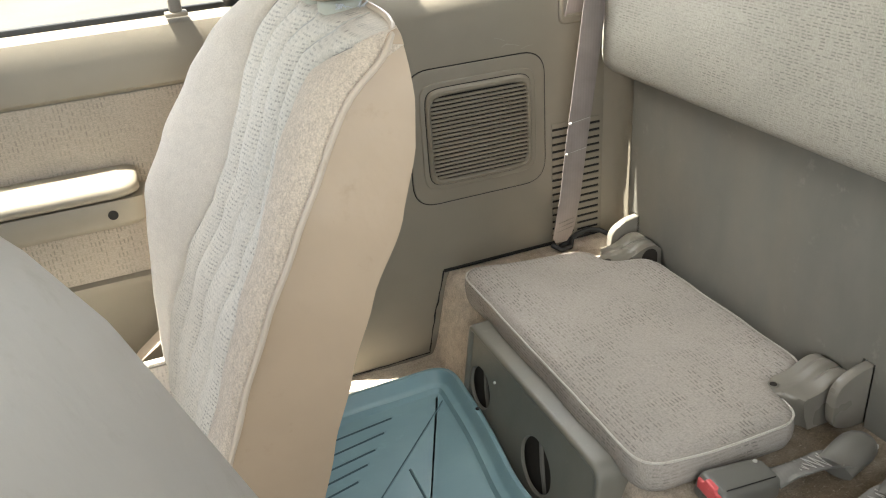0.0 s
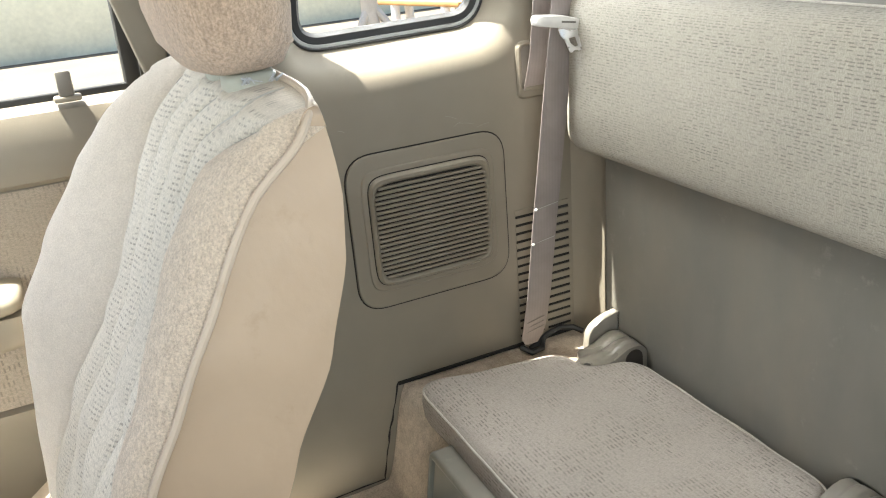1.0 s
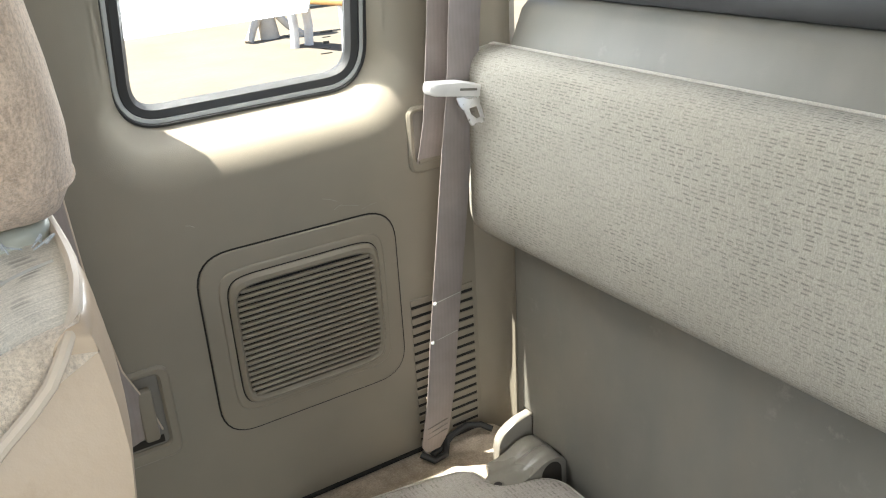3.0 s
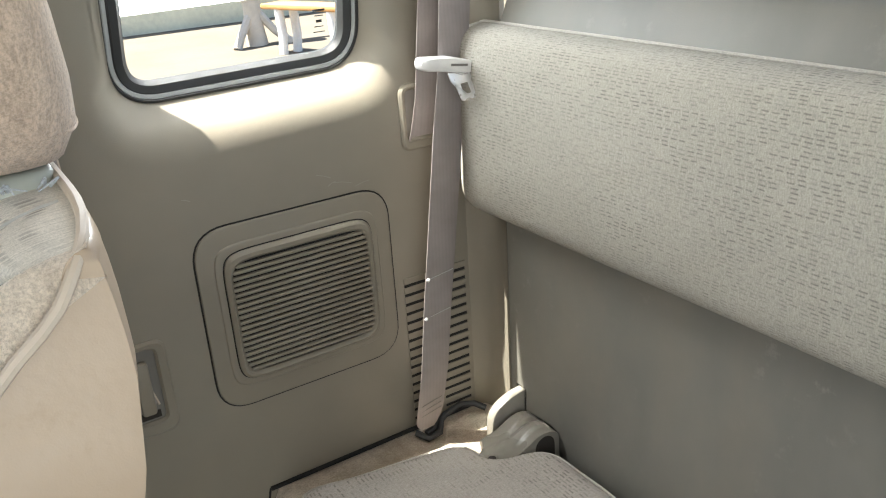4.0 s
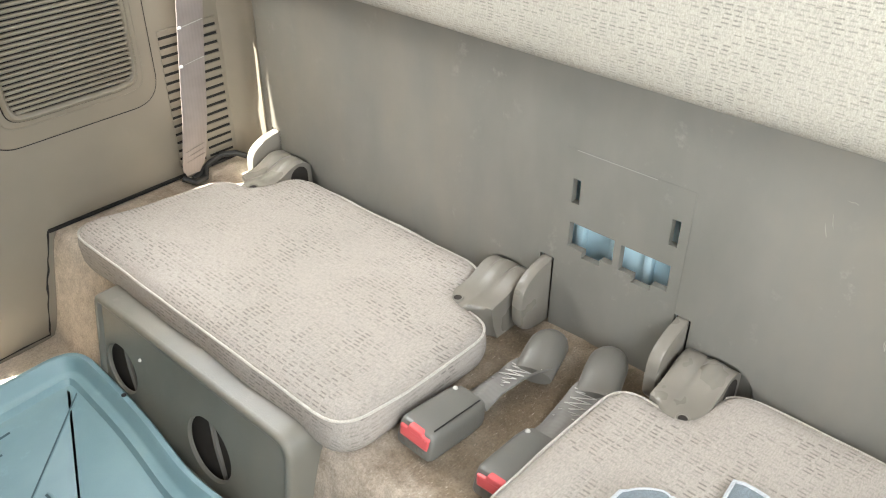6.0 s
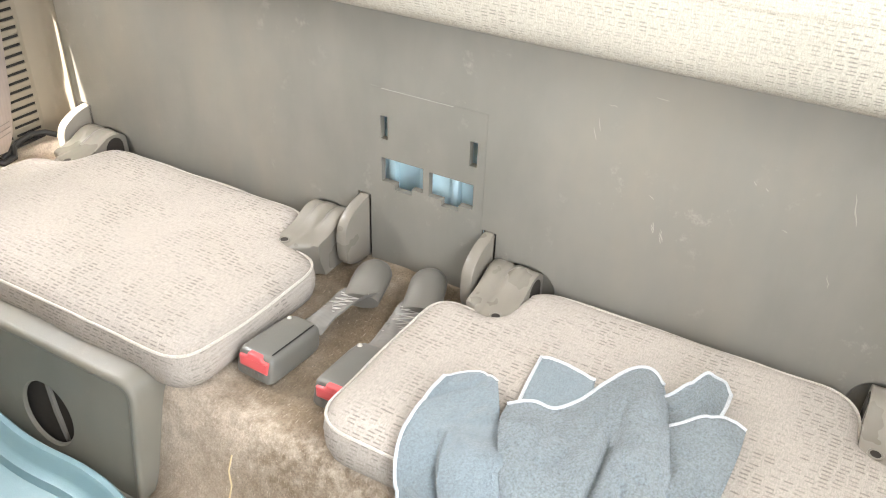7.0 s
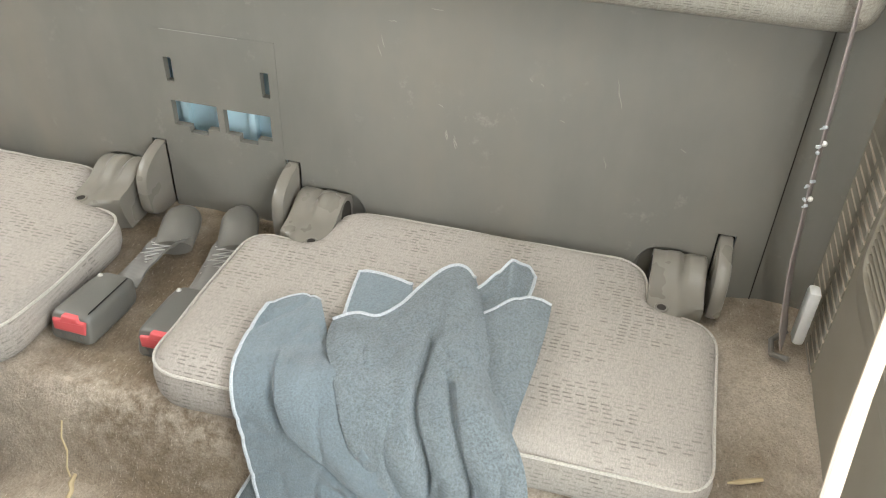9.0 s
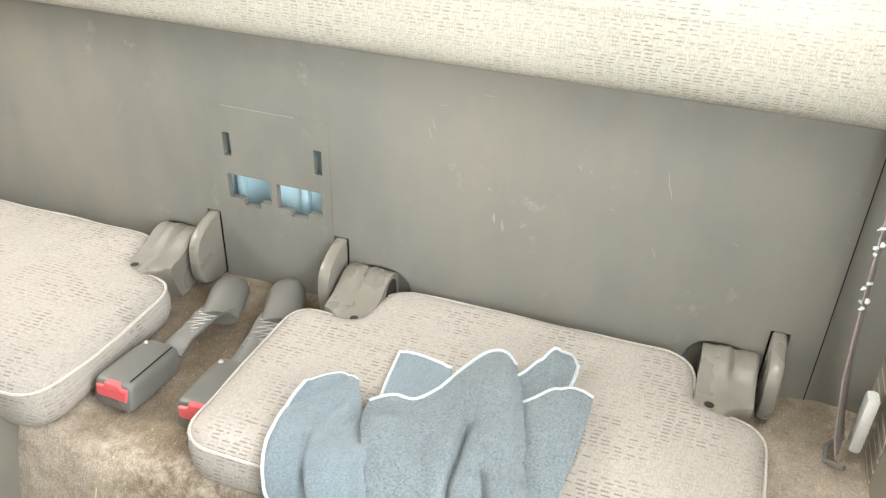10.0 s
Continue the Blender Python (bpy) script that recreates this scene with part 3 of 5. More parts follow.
    # speaker cover
    sp = thing("speaker_cover", "square taupe plastic speaker cover with slotted grille", "speaker cover", "speaker covers")
    plate = rect(-0.404, -0.135, 0.567, 0.818, 0.045, 8)
    part("gap", prism(inset(plate, -0.0022), "y", Y + s * 0.002, Y - s * 0.0006), M["dark"], sp)
    part("plate", prism(plate, "y", Y + s * 0.002, Y - s * 0.0035, 0.002), M["trim"], sp)
    fr_o, fr_i = bowed(-0.269, 0.6945, 0.1035, 0.0900), bowed(-0.269, 0.6930, 0.0945, 0.0785)
    part("dish", prism(bowed(-0.269, 0.6945, 0.1140, 0.1005), "y", Y, Y - s * 0.0060, 0.0028), M["trim"], sp)
    part("grille_seam", prism(inset(fr_o, -0.0016), "y", Y, Y - s * 0.0064), M["dark"], sp)
    part("grille_frame", ringplate(fr_o, fr_i, "y", Y, Y - s * 0.0135, 0.0042), M["trim"], sp, "raised rounded rim")
    part("grille_backing", prism(fr_i, "y", Y, Y - s * 0.0050), M["dark"], sp)
    count = 20
    for k in range(count):
        z = 0.6930 + (k - (count - 1) / 2) * 0.00765
        w = 2 * 0.0955 * (1 - (abs(z - 0.6930) / 0.0785) ** 9) ** (1 / 9)
        part("slat", box((-0.269, Y - s * 0.0098, z), (w, 0.0050, 0.0050), 0.0012, 1), M["trim"], sp)
    # slotted vent behind the belt
    v = thing("vent", "narrow column of slots in the taupe side trim, dark on the far side, pale as if lit on the near", "vent", "vents")
    # near side: pale backing stands in for light in the slots
    part("vent_backing", box((-0.066, Y + s * 0.0001, 0.543), (0.104, 0.0020, 0.260), 0.0), M["dark"] if s > 0 else M["piping"], v)
    for k in range(18):
        part("slat", box((-0.066, Y - s * 0.0006, 0.4175 + k * 0.0148), (0.1065, 0.0026, 0.0102), 0.0009, 1), M["trim"], v)
    for x in (-0.066,):
        part("upright", box((x, Y - s * 0.0006, 0.543), (0.008, 0.0027, 0.264), 0.0005, 1), M["trim"], v)
    if s > 0:
        part("shadow_gap", box((-0.185, Y - s * 0.002, 0.424), (0.345, 0.006, 0.0045)), M["dark"], wall)
        corner = [Vector(p) for p in ((-0.357, Y - 0.001, 0.424), (-0.372, Y - 0.001, 0.37), (-0.388, Y - 0.001, 0.31), (-0.400, Y - 0.001, 0.248), (-0.62, Y - 0.001, 0.243))]
        run = [a.lerp(b, k / 10) for a, b in zip(corner, corner[1:]) for k in range(10)]
        run = [p + Vector((0.0022 * noise.noise(p * 60), 0, 0.0018 * noise.noise(p * 75 + Vector((5, 0, 0))))) for p in run]
        part("shadow_gap", tube(run, [0.0007 + 0.0016 * abs(noise.noise(p * 40)) for p in run], 6), M["dark"], wall)
    if s > 0:
        for x, z, w, h in ((-0.222, 0.850, 0.020, -0.008), (-0.196, 0.836, 0.026, -0.006), (-0.168, 0.829, 0.022, 0.004), (-0.212, 0.838, 0.012, 0.005), (-0.40, 0.86, 0.010, -0.004)):
            part("scratch", tube([(x - w / 2, Y, z - h / 2), (x, Y - 0.0001, z + 0.001), (x + w / 2, Y, z + h / 2)], 0.00035, 5), M["scuff"], wall)
    # belt slot frame behind the shoulder belt
    bz = thing("belt_slot", "rounded belt slot bezel in the side trim", "bezel", "belt bezels")
    o, i = rect(-0.104, -0.036, 0.858, 0.948, 0.014), rect(-0.095, -0.042, 0.874, 0.940, 0.008)
    part("bezel", ringplate(o, i, "y", Y, Y - s * 0.006, 0.003), M["trim"], bz)
    part("pocket", prism(i, "y", Y, Y - s * 0.0012), M["trim_dark"], bz)
    part("ledge", box((-0.068, Y - s * 0.004, 0.875), (0.05, 0.012, 0.008), 0.003), M["trim"], bz)
    # front belt outlet at the pillar
    bz = thing("belt_slot", "rounded belt outlet bezel low on the door pillar", "bezel", "belt bezels")
    o, i = rect(-0.548, -0.458, 0.572, 0.700, 0.016), rect(-0.538, -0.472, 0.592, 0.690, 0.008)
    part("bezel", ringplate(o, i, "y", Y + s * 0.001, Y - s * 0.006, 0.003), M["trim"], bz)
    part("pocket", prism(i, "y", Y, Y - s * 0.001), M["trim_dark"], bz)
    part("slit", box((-0.506, Y - s * 0.0012, 0.600), (0.056, 0.0014, 0.010), 0.0), M["dark_hole"], bz)
    part("ledge", box((-0.492, Y - s * 0.004, 0.640), (0.018, 0.014, 0.072), 0.004), M["trim"], bz)
    # door pillar trim
    bm = bmesh.new()
    prof = [(-0.592, 0.0), (-0.600, 0.006), (-0.606, 0.02), (-0.61, 0.07), (-0.592, 0.07)]
    loft(bm, [[(x, Y + s * d, z) for x, d in prof] for z in (0.22, ROOF)])
    tagged(part("wall_pillar_" + side, bm, M["trim"], None, "", 50), "taupe trim of the door pillar", "wall", "", "structure")


build_side(1, 0.671)
build_side(-1, -0.699)


def build_shell():
    """Roof, floor edges, dash and the far door's outer frame: closes the cab."""
    tagged(part("ceiling", rbox(box((-0.25, 0, ROOF + 0.02), (0.70, 1.532, 0.04), 0.001), (-1.215, 0, ROOF + 0.022), (1.23, 1.60, 0.04), 0.004), M["headliner"]), "plain beige cloth headliner", "ceiling", "", "structure")
    bm = bmesh.new()
    prof = [(-1.80, 0.20), (-1.55, 0.24), (-1.50, 0.60), (-1.45, 0.86), (-1.52, 0.94), (-1.80, 0.98)]
    loft(bm, [[(x, y, z) for x, z in prof] for y in (-0.86, 0.86)])
    tagged(part("dashboard", bm, M["trim_dark"]), "plain dark taupe dashboard", "dashboard", "", "structure")
    bm = bmesh.new()
    rbox(bm, (-1.62, 0.86, 1.2), (0.07, 0.07, 0.55), 0.01, 2, None)
    tagged(part("wall_front_pillar", bm, M["trim"]), "windscreen pillar trim", "wall", "", "structure")


build_shell()


def build_far_door():
    door = tagged(new("door_far"), "closed passenger door with taupe vinyl and beige cloth panel", "door", "", "structure")
    Y = 0.855
    prof = [(0.075, 0.20), (0.0, 0.20), (0.0, 0.49), (-0.004, 0.50), (-0.004, 0.515), (0.006, 0.52), (0.006, 0.840), (-0.004, 0.848), (-0.006, 0.86), (-0.002, 0.915), (0.006, 0.937), (0.022, 0.947), (0.075, 0.947)]
    bm = bmesh.new()
    loft(bm, [[(x, Y + d, z) for d, z in prof] for x in (-1.56, -0.636)])
    part("panel", bm, M["trim"], door, "taupe vinyl door panel")
    bm = bmesh.new()
    xs = [-1.5 + 0.02 * i for i in range(44)]
    g = [[bm.verts.new((x, Y + 0.0035 + 0.0015 * noise.noise((x * 9, z * 9, 0)), z)) for z in [0.522 + 0.0198 * j for j in range(17)]] for x in xs]
    for a, b in zip(g, g[1:]):
        for j in range(16):
            bm.faces.new((a[j], a[j + 1], b[j + 1], b[j]))
    part("cloth_insert", bm, M["cloth_door"], door, "stained beige patterned cloth insert")
    def arm_run(prof, x_end, mid_z):
        bm = bmesh.new()
        rings = []
        for x, k in ((-1.42, 1.0), (-1.2, 1.0), (-1.0, 1.0), (x_end - 0.045, 1.0), (x_end - 0.028, 0.96), (x_end - 0.014, 0.86), (x_end - 0.005, 0.70), (x_end, 0.45)):
            rings.append([(x, Y + d * (0.35 + 0.65 * k), mid_z + (z - mid_z) * (0.3 + 0.7 * k)) for d, z in prof])
        loft(bm, rings)
        return bm

    arm = part("armrest", arm_run([(0.0, 0.635), (-0.05, 0.636), (-0.066, 0.641), (-0.074, 0.652), (-0.076, 0.675), (-0.074, 0.690), (0.0, 0.692)], -0.852, 0.675), M["trim"], door, "padded taupe armrest", 60)
    part("armrest_pad", arm_run([(0.0, 0.690), (-0.070, 0.692), (-0.078, 0.697), (-0.080, 0.705), (-0.076, 0.714), (-0.062, 0.721), (-0.040, 0.724), (0.0, 0.724)], -0.862, 0.703), M["trim"], arm, "rounded upper armrest pad", 60)
    bm = bmesh.new()
    bmesh.ops.create_cone(bm, cap_ends=True, segments=16, radius1=0.008, radius2=0.008, depth=0.004, matrix=pose(-0.912, Y - 0.0755, 0.668, 90, 0, 0))
    part("screw_hole", bm, M["dark"], arm)
    bm = bmesh.new()
    rbox(bm, (-0.745, Y + 0.006, 0.951), (0.036, 0.022, 0.008), 0.003)
    part("lock_base", bm, M["trim"], door)
    part("lock_knob", box((-0.745, Y + 0.004, 0.971), (0.020, 0.014, 0.036), 0.004), M["trim_dark"], door, "grey lock knob")
    part("window_seal", box((-1.1, Y + 0.034, 0.951), (0.94, 0.012, 0.012), 0.003), M["rubber"], door, "black rubber window seal")
    part("window_frame", box((0, 0, 0), (0.022, 0.03, 0.54), 0.006, 2, pose(-0.655, Y - 0.002, 1.215, 9.5)), M["rubber"], door, "black window frame")
    part("window_frame", box((0, 0, 0), (0.020, 0.024, 0.54), 0.006, 2, pose(-0.632, Y + 0.003, 1.215, 9.5)), M["trim_dark"], door)
    part("top_frame", box((-1.1, Y - 0.065, 1.485), (0.95, 0.03, 0.026), 0.006), M["rubber"], door)
    pane = part("pane", box((0, 0, 0), (0.88, 0.004, 0.54), 0.0, 2, pose(-1.1, Y + 0.001, 1.215, 9.5)), M["glass"], door)
    pane.visible_shadow = False


build_far_door()
tagged(part("wall_pillar_upper", prism([(-0.612, 0.955), (-0.640, 0.955), (-0.70, 1.20), (-0.80, 1.49), (-0.612, 1.49)], "y", 0.835, 0.805, 0.004), M["trim"]), "taupe upper trim of the door pillar", "wall", "", "structure")

# ---- rear seats ----


def build_pad():
    pad = thing("backrest_pad", "long beige woven-cloth backrest pad fixed on the rear wall", "backrest")
    out = roundpoly([(-0.728, 0.775), (0.724, 0.775), (0.724, 1.022), (-0.728, 1.022)], [0.034, 0.042, 0.03, 0.03], 8)
    # more points along the long edges
    dense = []
    for i, p in enumerate(out):
        q = out[(i + 1) % len(out)]
        k = max(1, int((q - p).length / 0.03))
        dense += [p.lerp(q, j / k) for j in range(k)]
    bm = bmesh.new()
    rings = []
    for d, x in ((0.0, -0.001), (-0.002, -0.012), (0.0, -0.025), (0.005, -0.036), (0.013, -0.044), (0.026, -0.049), (0.05, -0.053), (0.09, -0.055)):
        q = inset(dense, d) if d < 0.03 else [Vector((p.x * (1 - d / 0.716 * 0.9), 0.898 + (p.y - 0.898) * (1 - d / 0.124 * 0.95))) for p in dense]
        rings.append([(x + 0.0018 * noise.noise((p.x * 7, p.y * 12, 5)), p[0], p[1]) for p in q])
    loft(bm, rings)
    part("cushion", bm, M["cloth_pad"], pad, "", 70)
    part("edge_seam", tube([(-0.0035, p[0], p[1]) for p in inset(dense, -0.0012)], 0.0024, 6, True), M["cloth_piping"], pad, "pale sewn seam along the back edge")
    part("back_board", prism(inset(out, 0.012), "x", -0.002, 0.0015), M["trim_dark"], pad, "dark backing board")


build_pad()


def build_jump_seat(s):
    """Folding rear seat cushion; s = 1 far, -1 near."""
    seat = thing("jump_seat", "folding rear seat with beige woven cloth cushion, folded down", "seat", "rear jump seats")
    if s > 0:
        pts = [(-0.360, 0.094), (-0.112, 0.088), (-0.100, 0.164), (-0.020, 0.176), (-0.020, 0.566), (-0.100, 0.588), (-0.108, 0.650), (-0.358, 0.688)]
    else:
        pts = [(-0.354, 0.076), (-0.222, 0.073), (-0.090, 0.080), (-0.098, 0.166), (-0.012, 0.178), (-0.012, 0.568), (-0.098, 0.576), (-0.110, 0.654), (-0.352, 0.650)]
    rad = [0.046, 0.040, 0.020, 0.044, 0.044, 0.026, 0.040, 0.052] if s > 0 else [0.046, 0.05, 0.040, 0.020, 0.044, 0.044, 0.026, 0.040, 0.040]
    o = roundpoly([(x, y * s) for x, y in pts], rad, 7)
    dense = []
    for i, p in enumerate(o):
        q = o[(i + 1) % len(o)]
        k = max(1, int((q - p).length / 0.018))
        dense += [p.lerp(q, j / k) for j in range(k)]
    cx, cy = -0.21, 0.377 * s
    prof = [(0.020, 0.4035), (0.009, 0.405), (0.002, 0.411), (-0.002, 0.422), (-0.003, 0.435), (-0.001, 0.447), (0.0008, 0.4512), (0.0025, 0.4530), (0.0065, 0.4578), (0.013, 0.4622), (0.024, 0.4655)]
    rings = []
    for d, z in prof:
        q = inset(dense, d)
        rings.append([(p.x - 0.003 * noise.noise((p.y * 13, z * 25, 3 + s)) * (p.x < -0.3), p.y, z + 0.002 * noise.noise((p.x * 9, p.y * 9, 7 + s)) + 0.006 * smooth((-0.25 - p.x) / 0.1) * (z > 0.43)) for p in q])
    base = inset(dense, 0.024)
    for f in (0.86, 0.66, 0.42, 0.2):
        rings.append([(cx + (p.x - cx) * f, cy + (p.y - cy) * f, 0.4655 + 0.0035 * (1 - f) + 0.003 * noise.noise((p.x * f * 11, p.y * f * 11, 2 + s)) + 0.006 * smooth((-0.25 - (cx + (p.x - cx) * f)) / 0.1)) for p in base])
    bm = bmesh.new()
    loft(bm, rings)
    part("cushion", bm, M["cloth_seat"], seat, "", 75)
    part("piping", tube([(p.x, p.y, 0.4525 + 0.006 * smooth((-0.25 - p.x) / 0.1) + 0.0022 * noise.noise((p.x * 16, p.y * 16, 4 + s))) for p in inset(dense, 0.0004)], 0.0018, 6, True), M["cloth_piping"], seat, "pale cloth piping along the seam")
    bm = bmesh.new()
    loft(bm, [[(p.x, p.y, z) for p in inset(dense, 0.02)] for z in (0.398, 0.406)])
    part("seat_board", bm, M["box"], seat)
    return seat


far_seat = build_jump_seat(1)
near_seat = build_jump_seat(-1)


def build_hinge(seat, yc, s):
    """Seat hinge: a humped plastic saddle beside an upright rounded fin on the rear wall. s: side of the saddle from the fin."""
    y0, y1 = yc + s * 0.0165, yc + s * 0.080
    bm = bmesh.new()
    rings = []
    n = 25
    for i in range(n):
        f = i / (n - 1)
        y = y0 + (y1 - y0) * f
        # two soft collars over the hump with a groove between them, and a step at the open end
        tip = -0.088 - 0.034 * math.exp(-((f - 0.66) / 0.34) ** 2)
        flange = 0.4600 + 0.0025 * math.exp(-((f - 0.44) / 0.1) ** 2)
        high = 1.0 - 0.42 * math.exp(-((f - 0.42) / 0.075) ** 2) - 0.16 * smooth((f - 0.72) / 0.05) - 0.14 * smooth((0.05 - f) / 0.05)
        ring = [(0.004, y, 0.404), (0.004, y, flange)]
        for x, z in ((0.003, 0.007), (-0.003, 0.0135), (-0.012, 0.0180), (-0.023, 0.0195), (-0.033, 0.0178), (-0.042, 0.0135), (-0.050, 0.0088), (-0.058, 0.0048), (-0.067, 0.0020), (-0.078, 0.0006)):
            ring.append((x - 0.004 * (high - 0.8), y, flange + z * high))
        ring.append((tip + 0.006, y, flange))
        ring += [(tip + 0.001, y, flange - 0.002), (tip, y, flange - 0.007), (tip + 0.004, y, 0.430), (tip + 0.014, y, 0.404)]
        rings.append(ring)
    loft(bm, rings)
    h = part("hinge", bm, M["hinge"], seat, "olive-grey humped plastic hinge with ringed barrel", 55)
    hollow = [Vector((-0.022 + 0.0170 * math.cos(math.pi * k / 12), 0.4540 + 0.0170 * math.sin(math.pi * k / 12))) for k in range(13)] + [Vector((-0.041, 0.415)), Vector((-0.004, 0.415))]
    part("hollow", prism(hollow, "y", y1 - s * 0.002, y1 + s * 0.0006), M["dark_hole"], h, "dark open end")
    fin = [(0.004, 0.404), (-0.032, 0.406), (-0.056, 0.418), (-0.061, 0.444), (-0.058, 0.482), (-0.030, 0.499), (0.004, 0.504)]
    o = roundpoly(fin, [0.002, 0.014, 0.014, 0.016, 0.018, 0.018, 0.002], 5)
    bm = bmesh.new()
    rings = []
    for d, y in ((0.0045, -0.0085), (0.0012, -0.0075), (0.0, -0.005), (0.0, 0.005), (0.0012, 0.0075), (0.0045, 0.0085)):
        rings.append([(p.x, yc + y, p.y) for p in inset(o, d)])
    loft(bm, rings)
    part("fin", bm, M["hinge"], h, "upright rounded fin", 45)
    hx, hy = -0.101, yc + s * 0.0635
    circle = [(math.cos(math.pi * k / 8), math.sin(math.pi * k / 8)) for k in range(16)]
    part("bolt_rim", ringplate([Vector((hx + 0.0082 * p, hy + 0.0082 * q)) for p, q in circle], [Vector((hx + 0.0054 * p, hy + 0.0054 * q)) for p, q in circle], "z", 0.4575, 0.4622, 0.0008), M["hinge"], h)
    bm = bmesh.new()
    bmesh.ops.create_cone(bm, cap_ends=True, segments=14, radius1=0.0055, radius2=0.0055, depth=0.002, matrix=pose(hx, hy, 0.4603))
    part("bolt_hole", bm, M["dark_hole"], h)
    # arched hollow in the wall panel behind the barrel
    ya, yb = sorted((yc + s * 0.0108, yc + s * 0.104))
    cy, cz = (ya + yb) / 2, 0.43
    outer, arch = [], []
    corners = [math.atan2(z - cz, y - cy) % math.tau for y in (ya, yb) for z in (0.402, 0.482)]
    for a in sorted([math.tau * (k + 0.5) / 40 for k in range(40)] + corners):
        c, d = math.cos(a), math.sin(a)
        t = min(((yb - cy) / abs(c)) if abs(c) > 1e-6 else 9, ((0.482 - cz) / d if d > 1e-6 else (cz - 0.402) / -d if d < -1e-6 else 9))
        outer.append((cy + t * c, cz + t * d))
        e = 2.6
        q = ((abs(c) / 0.043) ** e + (abs(d) / (0.044 if d > 0 else 0.027)) ** e) ** (-1 / e)
        arch.append((cy + q * c, cz + q * d))
    bm = bmesh.new()
    loft(bm, [[(x, p[0], p[1]) for p in ring] for ring, x in ((outer, 0.006), (outer, 0.0), (arch, 0.0), ([(cy + (p[0] - cy) * 0.95, cz + (p[1] - cz) * 0.95) for p in arch], 0.003), ([(cy + (p[0] - cy) * 0.90, cz + (p[1] - cz) * 0.90) for p in arch], 0.009))], False, True)
    part("wall_recess", bm, M["trim_worn"], h, "arched hollow in the wall behind the hinge")
    part("fin_slot", box((0.014, yc, 0.453), (0.012, 0.0215, 0.108)), M["dark"], h)


build_hinge(far_seat, FINS[0], -1)
build_hinge(far_seat, FINS[1], 1)
build_hinge(near_seat, FINS[2], -1)
build_hinge(near_seat, FINS[3], 1)


def build_box():
    """Storage box under the far seat, with two round finger holes in its front."""
    b = thing("storage_box", "grey plastic storage box with two round holes under the rear seat", "storage box")
    X = -0.388
    o = roundpoly([(0.145, 0.236), (0.572, 0.236), (0.566, 0.424), (0.145, 0.426)], [0.01, 0.01, 0.016, 0.03], 6)
    holes = [(0.513, 0.324, 0.038), (0.310, 0.311, 0.047)]
    bm = bmesh.new()
    m = 24
    # front plate made as a fan between the outline halves and the holes
    split = (holes[0][0] + holes[1][0]) / 2
    for hole, lo, hi in ((holes[0], split, 0.58), (holes[1], 0.12, split)):
        cells_o = []
        for j in range(m * 2):
            a = 2 * math.pi * j / (m * 2)
            d = Vector((math.cos(a), math.sin(a)))
            best = 9.0
            c = Vector(hole[:2])
            # distance to the outline along d, and to the dividing line
            for i, p in enumerate(o):
                q = o[(i + 1) % len(o)]
                e = q - p
                den = d.x * e.y - d.y * e.x
                if abs(den) > 1e-9:
                    t = ((p.x - c.x) * e.y - (p.y - c.y) * e.x) / den
                    u = ((p.x - c.x) * d.y - (p.y - c.y) * d.x) / den
                    if t > 0 and -1e-6 <= u <= 1 + 1e-6:
                        best = min(best, t)
            if abs(d.x) > 1e-6:
                t = (split - c.x) / d.x
                if t > 0:
                    best = min(best, t)
            cells_o.append(c + d * best)
        inner = [Vector((hole[0] + hole[2] * math.cos(2 * math.pi * j / (m * 2)), hole[1] + hole[2] * math.sin(2 * math.pi * j / (m * 2)))) for j in range(m * 2)]
        loft(bm, [[(X, p.x, p.y) for p in cells_o], [(X, p.x, p.y) for p in inner], [(X + 0.003, hole[0] + (p.x - hole[0]) * 0.95, hole[1] + (p.y - hole[1]) * 0.95) for p in inner],
                  [(X + 0.005, hole[0] + (p.x - hole[0]) * 0.95, hole[1] + (p.y - hole[1]) * 0.95) for p in inner]], False, False)
    part("front_plate", bm, M["box"], b, "", 30)
    bm = bmesh.new()
    loft(bm, [[(x, p[0], p[1]) for p in inset(o, d)] for x, d in ((X + 0.0015, 0.0135), (X - 0.001, 0.0125), (X - 0.0042, 0.0095), (X - 0.0052, 0.0065), (X - 0.0048, 0.0025), (X - 0.0030, 0.0), (X + 0.001, -0.001), (X + 0.10, -0.001))], False, False)
    part("rim", bm, M["box"], b, "worn raised rim with pale rubbed edge", 50)
    bm = bmesh.new()
    loft(bm, [[(x, p[0], p[1]) for p in o] for x in (X + 0.012, X + 0.016)])
    part("inside", bm, M["dark_hole"], b)
    for y, z, r in holes:
        part("cable", tube([(X + 0.012, y - 0.02, z - 0.045), (X + 0.010, y - 0.004, z), (X + 0.012, y + 0.012, z + 0.045)], 0.004, 6), M["trim_dark"], b)
    bm = bmesh.new()
    bmesh.ops.create_uvsphere(bm, u_segments=8, v_segments=6, radius=0.0026, matrix=Matrix.Translation((X - 0.001, 0.461, 0.367)))
    part("rivet", bm, M["white_plastic"], b)
    for ob in b.children:
        for v in ob.data.vertices:
            v.co.x -= 0.13 * (0.42 - v.co.z)


build_box()

# ---- belts ----


